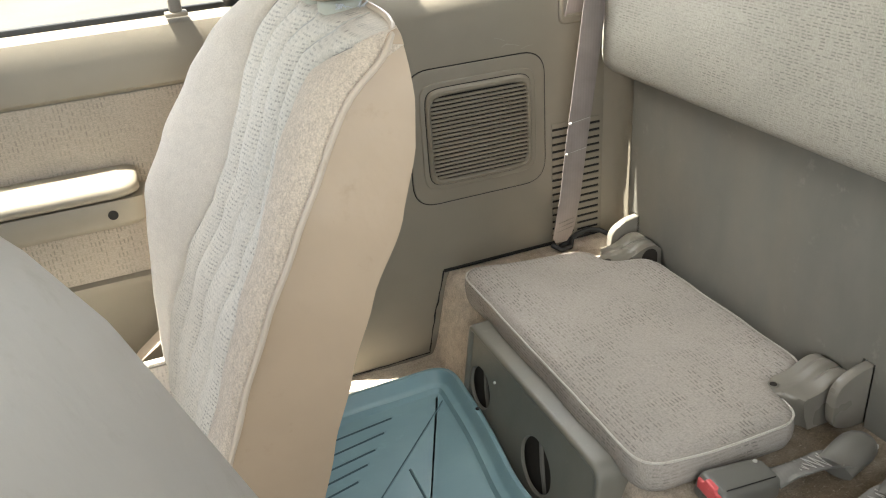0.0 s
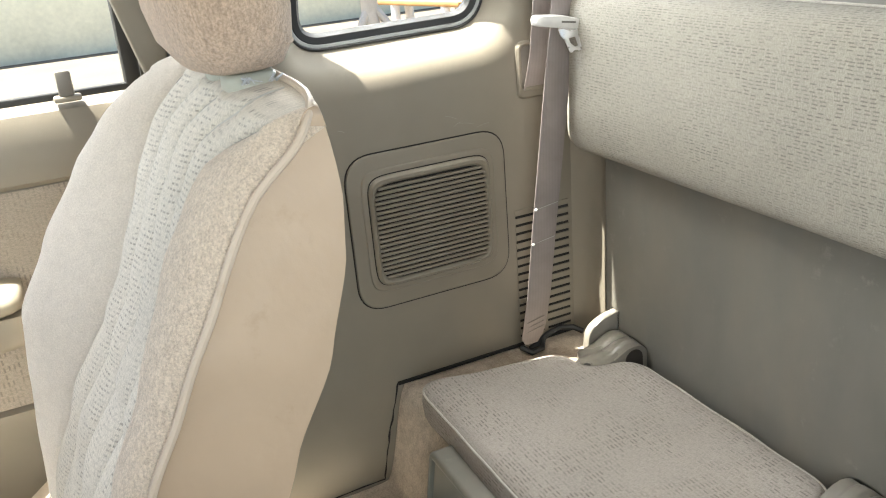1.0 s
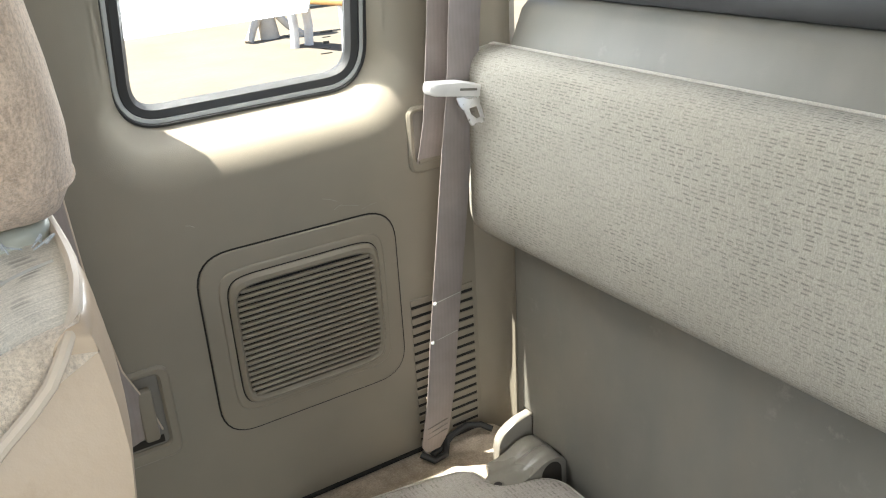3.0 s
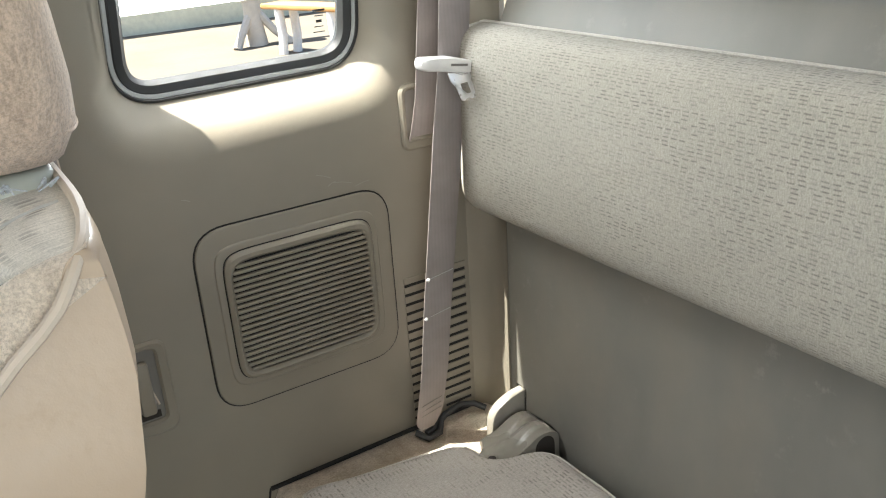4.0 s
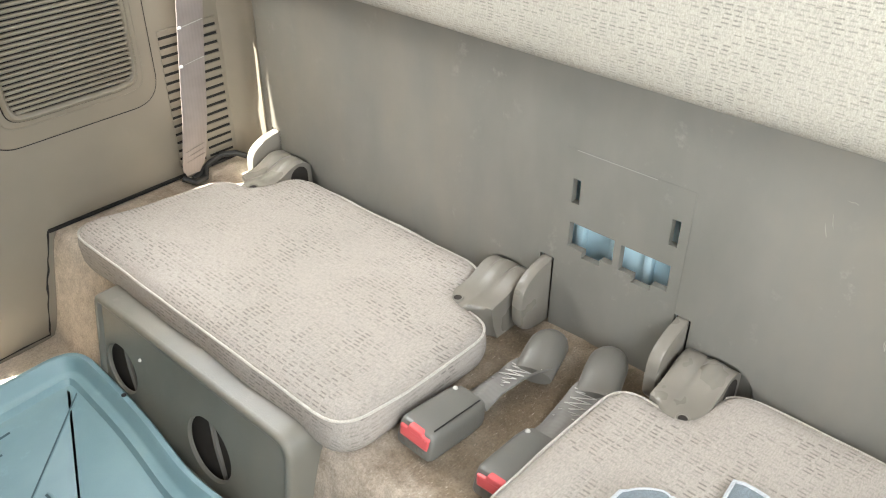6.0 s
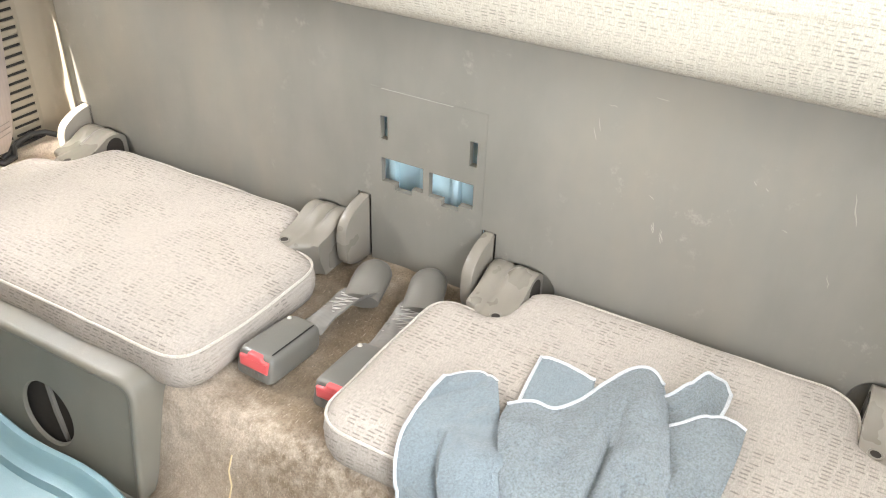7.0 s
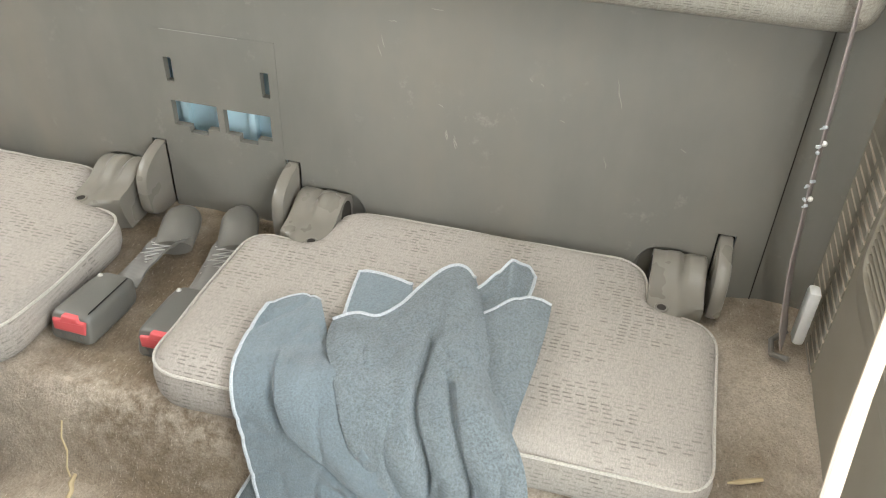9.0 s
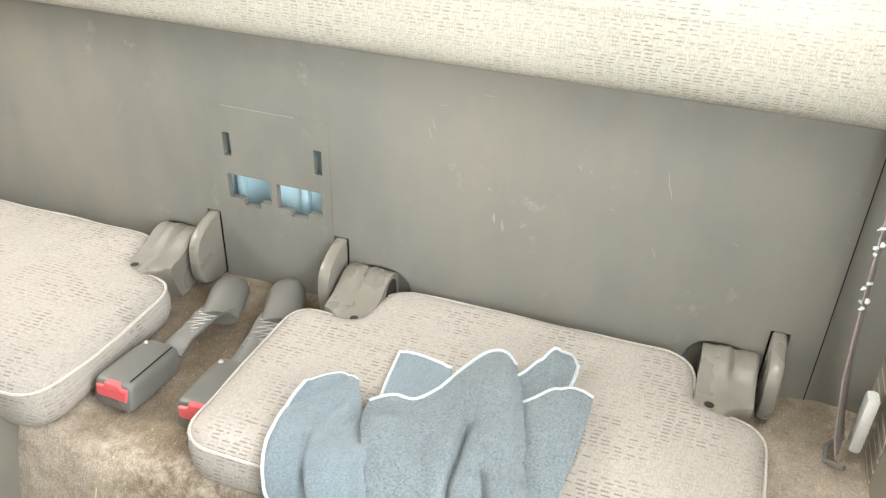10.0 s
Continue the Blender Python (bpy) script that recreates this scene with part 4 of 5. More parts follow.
def build_rear_belt(s):
    belt = thing("seat_belt", "taupe rear seat belt hanging by the side trim", "seat belt", "rear seat belts")
    f = (lambda x, y, z: (x, y, z)) if s > 0 else (lambda x, y, z: (x + 0.018, -y + 0.003, z))
    path = [f(-0.030, 0.690, 1.30), f(-0.052, 0.694, 1.05), f(-0.062, 0.690, 0.97), f(-0.069, 0.697, 0.90), f(-0.085, 0.704, 0.75), f(-0.097, 0.707, 0.65), f(-0.106, 0.714, 0.54), f(-0.113, 0.724, 0.47), f(-0.115, 0.729, 0.452), f(-0.116, 0.731, 0.438)]
    wd = [0.0475] * 8 + [0.044, 0.026]
    w = Vector((1, 0.05 * s, 0.12)) if s > 0 else Vector((1, -0.26, -0.1))
    part("webbing", ribbon(path, w, wd, 0.0022), M["belt"], belt)
    # strand that comes down from the guide into the side slot
    part("retractor_strand", ribbon([f(-0.05, 0.712, 1.30), f(-0.062, 0.727, 1.05), f(-0.069, 0.738, 0.93), f(-0.072, 0.750, 0.885), f(-0.072, 0.757, 0.872)], Vector((1, 0, 0)), 0.046, 0.0022), M["belt"], belt)
    for z, x0, y0 in ((0.692, -0.0925, 0.7055), (0.633, -0.0985, 0.7085)):
        if s > 0:
            part("stitch_line", tube([f(x0 - 0.022, y0 - 0.002, z - 0.001), f(x0 + 0.022, y0 - 0.001, z + 0.004)], 0.0006, 5), M["thread"], belt)
        bm = bmesh.new()
        bmesh.ops.create_uvsphere(bm, u_segments=10, v_segments=6, radius=0.0030, matrix=Matrix.Translation(f(x0 - 0.020, y0 - 0.0022, z - 0.001)))
        part("stop_button", bm, M["white_plastic"], belt, "small white stop button")
    for k in range(3 if s > 0 else 0):
        z = 0.485 - 0.010 * k
        part("stitch_line", tube([f(-0.129, 0.7195 + 0.002 * k, z), f(-0.094, 0.7195 + 0.002 * k, z + 0.006)], 0.0006, 5), M["trim_dark"], belt)
    part("anchor_ring", tube([f(-0.133, 0.738, 0.432), f(-0.120, 0.722, 0.425), f(-0.100, 0.722, 0.428), f(-0.088, 0.738, 0.436)], 0.0055 if s > 0 else 0.0034, 8), M["rubber"] if s > 0 else M["trim_dark"], belt, "dark steel anchor loop")
    if s > 0:
        # black tube drawn for the shade between wall foot and carpet
        part("gap_shade", tube([(-0.118, 0.731, 0.428), (-0.098, 0.735, 0.432), (-0.075, 0.745, 0.437), (-0.045, 0.750, 0.440), (-0.022, 0.742, 0.437), (-0.010, 0.728, 0.431)], 0.0052, 8), M["rubber"], belt, "black tube standing in for the shade in the gap by the corner")
    if s < 0:
        rng = random.Random(9)
        for z in (0.71, 0.69, 0.685, 0.655, 0.648, 0.635, 0.628):
            q = Vector(f(-0.092 - 0.10 * (0.69 - z) - 0.026, 0.7055 + 0.05 * (0.69 - z), z)) + Vector((rng.uniform(-0.004, 0.002), rng.uniform(0.006, 0.010), 0))
            part("loose_thread", tube([q, q + Vector((-0.002, rng.uniform(-0.003, 0.003), 0.002)), q + Vector((-0.003, rng.uniform(-0.005, 0.005), rng.uniform(-0.001, 0.003)))], [0.0020, 0.0018, 0.0008], 5), M["towel_edge"], belt, "white frayed thread")
        part("anchor_cover", box((-0.085, -0.744, 0.475), (0.020, 0.014, 0.076), 0.005), M["anchor"], belt, "white plastic anchor cover")
    if s > 0:
        m = Matrix.Translation((-0.078, 0.683, 0.982)) @ pose(0, 0, 0, 0, 8, 0)
        bm = bmesh.new()
        o = roundpoly([(-0.043, -0.007), (0.040, -0.009), (0.044, 0.004), (0.0, 0.010), (-0.044, 0.008)], 0.008, 5)
        loft(bm, [[m @ Vector((p.x * k, -0.010 + y, p.y * k)) for p in o] for y, k in ((0.014, 0.9), (0.011, 1.0), (-0.006, 1.0), (-0.010, 0.88))])
        tongue = part("tongue_bar", bm, M["white_plastic"], belt, "pale grey plastic latch bar", 50)
        part("slot_mark", box((0, 0, 0), (0.024, 0.001, 0.0028), 0.0, 2, m @ Matrix.Translation((0.008, -0.0206, 0.001))), M["trim_dark"], tongue)
        m2 = m @ Matrix.Translation((0.010, -0.014, -0.006)) @ pose(0, 0, 0, -24, -14, 0)
        plate = roundpoly([(-0.015, 0.004), (0.017, 0.004), (0.017, -0.012), (0.013, -0.014), (0.013, -0.038), (-0.009, -0.038), (-0.011, -0.014), (-0.015, -0.012)], 0.003, 3)
        hole = roundpoly([(-0.004, -0.017), (0.0, -0.017), (0.008, -0.017), (0.008, -0.022), (0.008, -0.031), (0.0, -0.031), (-0.004, -0.031), (-0.004, -0.022)], 0.001, 3)
        bm = ringplate(plate[:], hole[-4:] + hole[:-4], "y", 0.0011, -0.0011)
        bm.transform(m2)
        part("latch_plate", bm, M["metal"], belt, "bright steel latch plate with slot")


build_rear_belt(1)
build_rear_belt(-1)


def build_buckle(x, y, turn, boot_from, boot_to, web_mid):
    """Belt buckle lying on the shelf, its webbing and soft boot."""
    b = thing("belt_buckle", "grey seat belt buckle with red release button lying on the carpet", "buckle", "belt buckles")
    m = pose(x, y, SHELF + 0.020, 0, 5, turn)
    bm = bmesh.new()
    o = roundpoly([(-0.028, -0.019), (0.028, -0.019), (0.0265, 0.018), (-0.0265, 0.018)], [0.008, 0.008, 0.011, 0.011], 4)
    rings = [[m @ Vector((px - 0.004 * smooth((0.012 - p.y * k) / 0.03) * (px < -0.03), p.x * k, p.y * k)) for p in o] for px, k in ((-0.048, 0.84), (-0.0465, 0.93), (-0.042, 0.99), (-0.030, 1.0), (0.020, 0.98), (0.036, 0.92), (0.043, 0.80))]
    loft(bm, rings)
    body = part("body", bm, M["buckle_body"], b, "", 50)
    part("seam", tube([m @ Vector((px, q, 0.0182)) for px, q in ((-0.040, -0.020), (0.036, -0.0185))], 0.0009, 5), M["dark"], b)
    bt = roundpoly([(-0.021, -0.005), (0.021, -0.005), (0.022, 0.010), (0.010, 0.011), (0.008, 0.0172), (-0.012, 0.0172), (-0.014, 0.0125), (-0.022, 0.0125)], 0.002, 3)
    bm = prism(bt, "x", -0.036, -0.0520, 0.0025)
    bm.transform(m)
    part("release_button", bm, M["red"], b, "red release button")
    for k in range(5):
        part("latch_slot", box((-0.0497, -0.014 + 0.007 * k, -0.010), (0.004, 0.0025, 0.006), 0.0, 2, m), M["trim_dark"], b)
    bm = bmesh.new()
    bmesh.ops.create_uvsphere(bm, u_segments=10, v_segments=6, radius=0.0034, matrix=m @ Matrix.Translation((0.032, 0.016, 0.0165)))
    part("rivet", bm, M["thread"], b)
    a, c = Vector(boot_from), Vector(boot_to)
    start = m @ Vector((0.036, 0, 0.0))
    mid = Vector(web_mid)
    side = (c - a).cross(Vector((0, 0, 1))).normalized()
    end = a.lerp(c, 0.22)
    # flat strap with creases across it
    bm = bmesh.new()
    nu, nv = 22, 11
    g = []
    for i in range(nu):
        f = i / (nu - 1)
        p = start * (1 - f) ** 2 + (mid + Vector((0, 0, 0.006))) * 2 * f * (1 - f) + end * f ** 2
        half = 0.0248 - 0.002 * math.sin(f * math.pi)
        line = []
        for k in range(nv):
            w = -1 + 2 * k / (nv - 1)
            dz = 0.0045 * math.sin(w * 3.2 + f * 5) + 0.003 * noise.noise((f * 6, w * 2.2, x * 40)) + 0.010 * w * math.sin(f * math.pi)
            line.append(p + side * half * w + Vector((0, 0, dz + 0.003)))
        g.append(line)
    loft(bm, g, False, False, False)
    thicken(bm, (0, 0, -0.003))
    part("webbing", bm, M["belt_grey"], b, "creased grey webbing", 60)
    zig = []
    for k in range(11):
        i = 8 + k
        zig.append(g[i][2 if k % 2 else nv - 3] + Vector((0, 0, 0.0012)))
    part("stitching", tube(zig, 0.0007, 5), M["thread"], b, "pale zigzag stitching")
    part("stitching", tube([g[18][k] + Vector((0, 0, 0.0012)) for k in range(1, nv - 1)], 0.0007, 5), M["thread"], b)
    d = (c - a)
    bm = bmesh.new()
    rings = []
    for i in range(11):
        f = i / 10
        w = 0.0255 * (1.0 if f < 0.6 else math.sqrt(max(0.02, 1 - ((f - 0.6) / 0.41) ** 2)))
        h = 0.022 * (0.55 + 0.45 * smooth(f / 0.5)) * (1.0 if f < 0.6 else math.sqrt(max(0.05, 1 - ((f - 0.6) / 0.41) ** 2)))
        cpt = a + d * f
        rings.append([cpt + side * w * math.cos(t) + Vector((0, 0, h * (0.9 * math.sin(t) + 0.25))) for t in [2 * math.pi * j / 16 for j in range(16)]])
    loft(bm, rings)
    part("boot", bm, M["buckle"], b, "rounded soft plastic boot", 60)


build_buckle(-0.243, 0.052, -2, (-0.118, 0.024, SHELF + 0.016), (-0.036, 0.046, SHELF + 0.018), (-0.158, 0.044, SHELF + 0.022))
build_buckle(-0.240, -0.054, 2, (-0.102, -0.056, SHELF + 0.016), (-0.014, -0.026, SHELF + 0.018), (-0.145, -0.046, SHELF + 0.020))

# ---- front seats ----

BACK = [  # height: rear face, piping, near bolster, middle of the face, far bolster, half width
    (0.36, -0.745, -0.89, -0.89, -0.90, -0.90, 0.245),
    (0.45, -0.735, -0.880, -0.885, -0.885, -0.890, 0.250),
    (0.55, -0.708, -0.848, -0.866, -0.862, -0.882, 0.256),
    (0.65, -0.675, -0.812, -0.830, -0.822, -0.870, 0.260),
    (0.74, -0.640, -0.772, -0.796, -0.780, -0.858, 0.260),
    (0.82, -0.598, -0.729, -0.758, -0.735, -0.815, 0.257),
    (0.90, -0.573, -0.685, -0.722, -0.698, -0.762, 0.250),
    (0.95, -0.566, -0.657, -0.692, -0.672, -0.722, 0.244),
    (0.975, -0.566, -0.634, -0.672, -0.655, -0.696, 0.238),
    (0.990, -0.567, -0.603, -0.652, -0.640, -0.674, 0.234),
    (1.000, -0.568, -0.580, -0.638, -0.628, -0.655, 0.231),
]


def build_passenger_seat():
    seat = thing("front_seat", "beige cloth and cream vinyl front passenger seat with headrest", "seat", "front seats")
    yc = 0.468
    zs = [0.36 + 0.0125 * i for i in range(51)] + [0.99, 1.0]
    nf = 81
    j0, j1 = 12, 60

    def section(z, row):
        xr, xp, xb, xc, xf, hw = row
        over = smooth((z - 0.968) / 0.045)                # the insert sweeps out over the top
        vn = -0.755 + 0.125 * smooth((z - 0.80) / 0.13) - 0.33 * over
        xb = xb + (xc - xb) * 0.75 * over
        vf = 0.375 + 0.22 * smooth((z - 0.79) / 0.18) + 0.30 * smooth((0.78 - z) / 0.25)
        front = []
        for j in range(nf):
            if j < j0:                                    # near plush bolster
                g = (j0 - j) / j0
                v = vn - g * (1 + vn)
                x = xc + (xb - xc) * math.sin(min(1.0, g / 0.45) * math.pi / 2) if g < 0.45 else xb + (xp - xb) * (1 - math.sqrt(max(0.0, 1 - ((g - 0.45) / 0.55) ** 2)))
            elif j > j1:                                  # far bolster
                g = (j - j1) / (nf - 1 - j1)
                v = vf + g * (1 - vf)
                x = xc + (xf - xc) * math.sin(min(1.0, g / 0.6) * math.pi / 2) if g < 0.6 else xf + (xp - xf) * (1 - math.sqrt(max(0.0, 1 - ((g - 0.6) / 0.4) ** 2)))
            else:                                         # insert with sewn channels
                g = (j - j0) / (j1 - j0)
                v = vn + g * (vf - vn)
                ch = abs(math.sin(g * math.pi * 4))
                x = xc - 0.013 * ch ** 0.7 + 0.008 + 0.006 * math.exp(-((z - 0.735 - 0.02 * g) / 0.015) ** 2) - 0.005 * math.exp(-((z - 0.690) / 0.03) ** 2)
            front.append((x, yc + v * hw, z))
        rear = []
        for j in range(17):
            v = 1 - 2 * j / 16
            a = abs(v)
            x = xr - 0.013 * max(0.0, (a - 0.60) / 0.40) ** 2
            rear.append((x, yc + v * (hw + 0.007 * smooth((1.0 - z) / 0.12)), z))
        return front, rear

    fr, re = [], []
    for z in zs:
        a, b = section(z, rows(BACK, z))
        fr.append(a)
        re.append(b)
    # rounded top
    top = rows(BACK, 1.0)

    def rear_x(q):
        return top[0] - 0.006 - 0.013 * max(0.0, (abs(q - yc) / top[5] - 0.60) / 0.40) ** 2

    for k in range(1, 7):
        t = k / 6 * math.pi / 2
        c = math.cos(t)
        e = -0.577
        row = (top[0] - 0.006 * (1 - c), top[1], e + (top[2] - e) * c, e + (top[3] - e) * c, e + (top[4] - e) * c, top[5] - 0.004 * (1 - c))
        a, b = section(1.0 + 0.016 * math.sin(t), row)
        fr.append([(min(p[0], rear_x(p[1]) - 0.012 * c - 0.003), p[1], p[2]) for p in a])
        re.append(b)
    fr.append([(rear_x(p[1]), p[1], p[2] + 0.0008) for p in fr[-1]])
    re.append([(p[0], p[1], p[2] + 0.0008) for p in re[-1]])
    for j in (24, 36, 48):
        part("channel_seam", tube([(l[j][0] - 0.0004, l[j][1], l[j][2]) for l in fr[:-2]], 0.0016, 5), M["thread"], seat)

    def sheet(lines, lo, hi, name, mat, label):
        bm = bmesh.new()
        loft(bm, [l[lo:hi + 1] for l in lines], False, False, False)
        return part(name, bm, mat, seat, label, 60)

    sheet(fr, 0, j0, "side_bolster", M["plush"], "rose-beige plush side bolster")
    sheet(fr, j1, nf - 1, "side_bolster", M["plush_pale"], "pale beige plush side bolster")
    sheet(fr, j0, j1, "insert", M["cloth_front"], "beige ribbed cloth insert with sewn channels")
    lines = [[fr[i][-1]] + re[i] + [fr[i][0]] for i in range(len(fr))]
    bm = bmesh.new()
    loft(bm, lines, False, False, False)
    part("back_cover", bm, M["vinyl"], seat, "smooth cream vinyl side and back cover", 70)
    # one run of piping up the near edge, along the top and down the far edge
    run = [Vector(l[0]) + Vector((0.0, -0.0040, 0.0)) for l in fr[:52]]
    run += [Vector((-0.601, yc - 0.2355, 1.004)), Vector((-0.592, yc - 0.2335, 1.014)), Vector((-0.583, yc - 0.222, 1.019))]
    run += [Vector(p) + Vector((0.0005, 0, 0.0025)) for p in re[-2][::-1][2:-2]]
    run += [Vector((-0.583, yc + 0.222, 1.019)), Vector((-0.592, yc + 0.2335, 1.014)), Vector((-0.601, yc + 0.2355, 1.004))]
    run += [Vector(l[nf - 1]) + Vector((0.0, 0.0040, 0.0)) for l in fr[:52][::-1]]
    for _ in range(2):
        run = [run[0]] + [(a + b * 2 + c) / 4 for a, b, c in zip(run, run[1:], run[2:])] + [run[-1]]
    part("piping", tube(run, 0.0036, 8), M["piping"], seat, "cream vinyl piping")
    for j in (j0, j1):
        part("crease", tube([(l[j][0] - 0.0006, l[j][1], l[j][2]) for l in fr[:53]], 0.0022, 6), M["trim_dark"], seat)
    # headrest on two short posts
    bm = bmesh.new()
    rings = []
    for z, hx, hy, dx in ((1.034, 0.030, 0.070, 0.0), (1.040, 0.044, 0.092, 0.0), (1.060, 0.056, 0.108, -0.002), (1.090, 0.060, 0.120, -0.005), (1.13, 0.060, 0.128, -0.008), (1.18, 0.060, 0.128, -0.014), (1.22, 0.048, 0.118, -0.018), (1.235, 0.03, 0.09, -0.02)):
        ring = []
        for i in range(28):
            t = 2 * math.pi * i / 28
            c, sn = math.cos(t), math.sin(t)
            ring.append((-0.604 + dx + hx * math.copysign(abs(c) ** 0.65, c), yc - 0.01 + hy * math.copysign(abs(sn) ** 0.6, sn), z - 0.009))
        rings.append(ring)
    loft(bm, rings)
    part("headrest", bm, M["plush_head"], seat, "rose-beige plush headrest", 75)
    hem = []
    for i in range(56):
        t = 2 * math.pi * i / 56
        c, sn = math.cos(t), math.sin(t)
        hem.append((-0.6055 + 0.0550 * math.copysign(abs(c) ** 0.65, c), yc - 0.01 + 0.1062 * math.copysign(abs(sn) ** 0.6, sn), 1.050 + 0.001 * math.sin(3 * t)))
    part("seam", tube(hem, 0.0014, 6, True), M["plush_head"], seat, "sewn seam round the foot of the headrest")
    rng = random.Random(4)
    for dy in (-0.045, 0.03):
        bm = bmesh.new()
        o = roundpoly([(-0.622, yc + dy - 0.048), (-0.574, yc + dy - 0.048), (-0.574, yc + dy + 0.008), (-0.622, yc + dy + 0.008)], 0.021, 6)
        loft(bm, [[(p[0], p[1], z) for p in inset(o, d)] for z, d in ((1.010, 0.0), (1.021, 0.0), (1.0245, 0.002), (1.0255, 0.006))])
        part("headrest_collar", bm, M["collar"], seat, "pale plastic headrest collar", 50)
        for k in range(5):
            q = Vector((rng.uniform(-0.615, -0.575), yc + dy - 0.052 - rng.uniform(0, 0.008), 1.0185))
            part("loose_thread", tube([q, q + Vector((rng.uniform(-0.008, 0.008), -0.006, 0.006)), q + Vector((rng.uniform(-0.014, 0.014), -0.014, 0.002))], [0.0012, 0.0010, 0.0005], 5), M["towel_edge"], seat, "white frayed thread")
        part("headrest_post", tube([(-0.598, yc + dy - 0.02, 1.01), (-0.602, yc + dy - 0.02, 1.05)], 0.006, 10), M["metal"], seat, "steel headrest post")
    # seat cushion
    bm = bmesh.new()
    o = roundpoly([(-1.36, yc - 0.25), (-0.80, yc - 0.25), (-0.80, yc + 0.25), (-1.36, yc + 0.25)], 0.07, 6)
    loft(bm, [[(p.x, p.y, z) for p in inset(o, d)] for z, d in ((0.27, 0.02), (0.29, 0.0), (0.40, 0.0), (0.425, 0.008), (0.438, 0.025), (0.444, 0.06))])
    part("cushion", bm, M["cloth_cushion"], seat, "", 70)
    part("rail", box((-1.05, yc - 0.18, 0.262), (0.6, 0.03, 0.03), 0.004), M["trim_dark"], seat)
    part("rail", box((-1.05, yc + 0.18, 0.262), (0.6, 0.03, 0.03), 0.004), M["trim_dark"], seat)
    part("rail_end", tube([(-0.62, 0.70, 0.252), (-0.59, 0.70, 0.256), (-0.572, 0.70, 0.254)], 0.0035, 8), M["white_plastic"], seat, "small pale lever end")


build_passenger_seat()


def build_front_belt():
    b = thing("seat_belt", "taupe front seat belt running up the door pillar", "seat belt", "front seat belts")
    run = [(-0.500, 0.758, 0.61), (-0.512, 0.752, 0.655), (-0.532, 0.746, 0.71), (-0.546, 0.740, 0.82), (-0.551, 0.737, 0.95), (-0.557, 0.738, 1.10), (-0.570, 0.742, 1.30)]
    wide = Vector((1, 0.12, 0.1)).normalized()
    part("webbing", ribbon(run, wide, 0.045, 0.0022), M["belt"], b)
    for k in (-1, 1):
        part("selvedge", tube([Vector(p) + wide * 0.0222 * k for p in run], 0.0014, 6), M["piping"], b, "pale woven belt edge")
    b = thing("seat_belt", "pale lower belt strap beside the passenger seat", "seat belt", "front seat belts")
    part("webbing", ribbon([(-0.97, 0.765, 0.36), (-0.93, 0.76, 0.41), (-0.87, 0.755, 0.455), (-0.80, 0.75, 0.46)], Vector((0.3, 1, 0.2)), 0.04, 0.003), M["piping"], b)
    # driver's belt: no sun lands here, its pale colour carries the brightness
    b = thing("seat_belt", "driver's belt hanging by the open door, brightness put into its pale colour", "seat belt", "front seat belts")
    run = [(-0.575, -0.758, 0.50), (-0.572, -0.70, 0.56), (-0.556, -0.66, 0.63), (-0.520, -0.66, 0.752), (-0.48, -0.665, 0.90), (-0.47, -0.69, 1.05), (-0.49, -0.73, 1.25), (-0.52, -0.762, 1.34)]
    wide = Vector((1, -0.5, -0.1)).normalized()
    part("webbing", ribbon(run, wide, 0.046, 0.0025), M["belt_bright"], b)
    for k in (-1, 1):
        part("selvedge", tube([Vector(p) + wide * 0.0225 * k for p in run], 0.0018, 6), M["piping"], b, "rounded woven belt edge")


build_front_belt()


def build_driver_seat():
    seat = thing("front_seat", "driver's seat tilted forward, its smooth grey-beige vinyl back showing", "seat", "front seats")
    spine = [(-0.66, 0.44), (-0.70, 0.54), (-0.75, 0.64), (-0.79, 0.72), (-0.825, 0.80), (-0.855, 0.88), (-0.885, 0.96), (-0.915, 1.02), (-0.95, 1.065), (-0.99, 1.085), (-1.03, 1.08)]
    yc, hw = -0.325, 0.25
    bm = bmesh.new()
    rings = []
    for i, (x, z) in enumerate(spine):
        a = Vector(spine[max(0, i - 1)])
        b = Vector(spine[min(len(spine) - 1, i + 1)])
        t = (b - a).normalized()
        nrm = Vector((-t.y, t.x))          # forwards of the back
        if nrm.x > 0:
            nrm = -nrm
        thick = 0.14 if i < 8 else 0.14 - 0.04 * (i - 7)
        w = hw - 0.012 * max(0, i - 6)
        ring = []
        for j in range(24):
            u = 2 * math.pi * j / 24
            c, s = math.cos(u), math.sin(u)
            cy = math.copysign(abs(c) ** 0.38, c) * w
            cd = (0.5 - 0.5 * math.copysign(abs(s) ** 0.6, s)) * thick
            ring.append((x + nrm.x * cd, yc + cy, z + nrm.y * cd))
        rings.append(ring)
    loft(bm, rings)
    part("back_cover", bm, M["vinyl_grey"], seat, "", 70)
    bm = bmesh.new()
    o = roundpoly([(-1.36, yc - 0.25), (-0.84, yc - 0.25), (-0.84, yc + 0.25), (-1.36, yc + 0.25)], 0.07, 6)
    loft(bm, [[(p.x, p.y, z) for p in inset(o, d)] for z, d in ((0.27, 0.02), (0.29, 0.0), (0.40, 0.0), (0.425, 0.008), (0.44, 0.03))])
    part("cushion", bm, M["cloth_cushion"], seat, "", 70)


build_driver_seat()

# ---- loose things ----


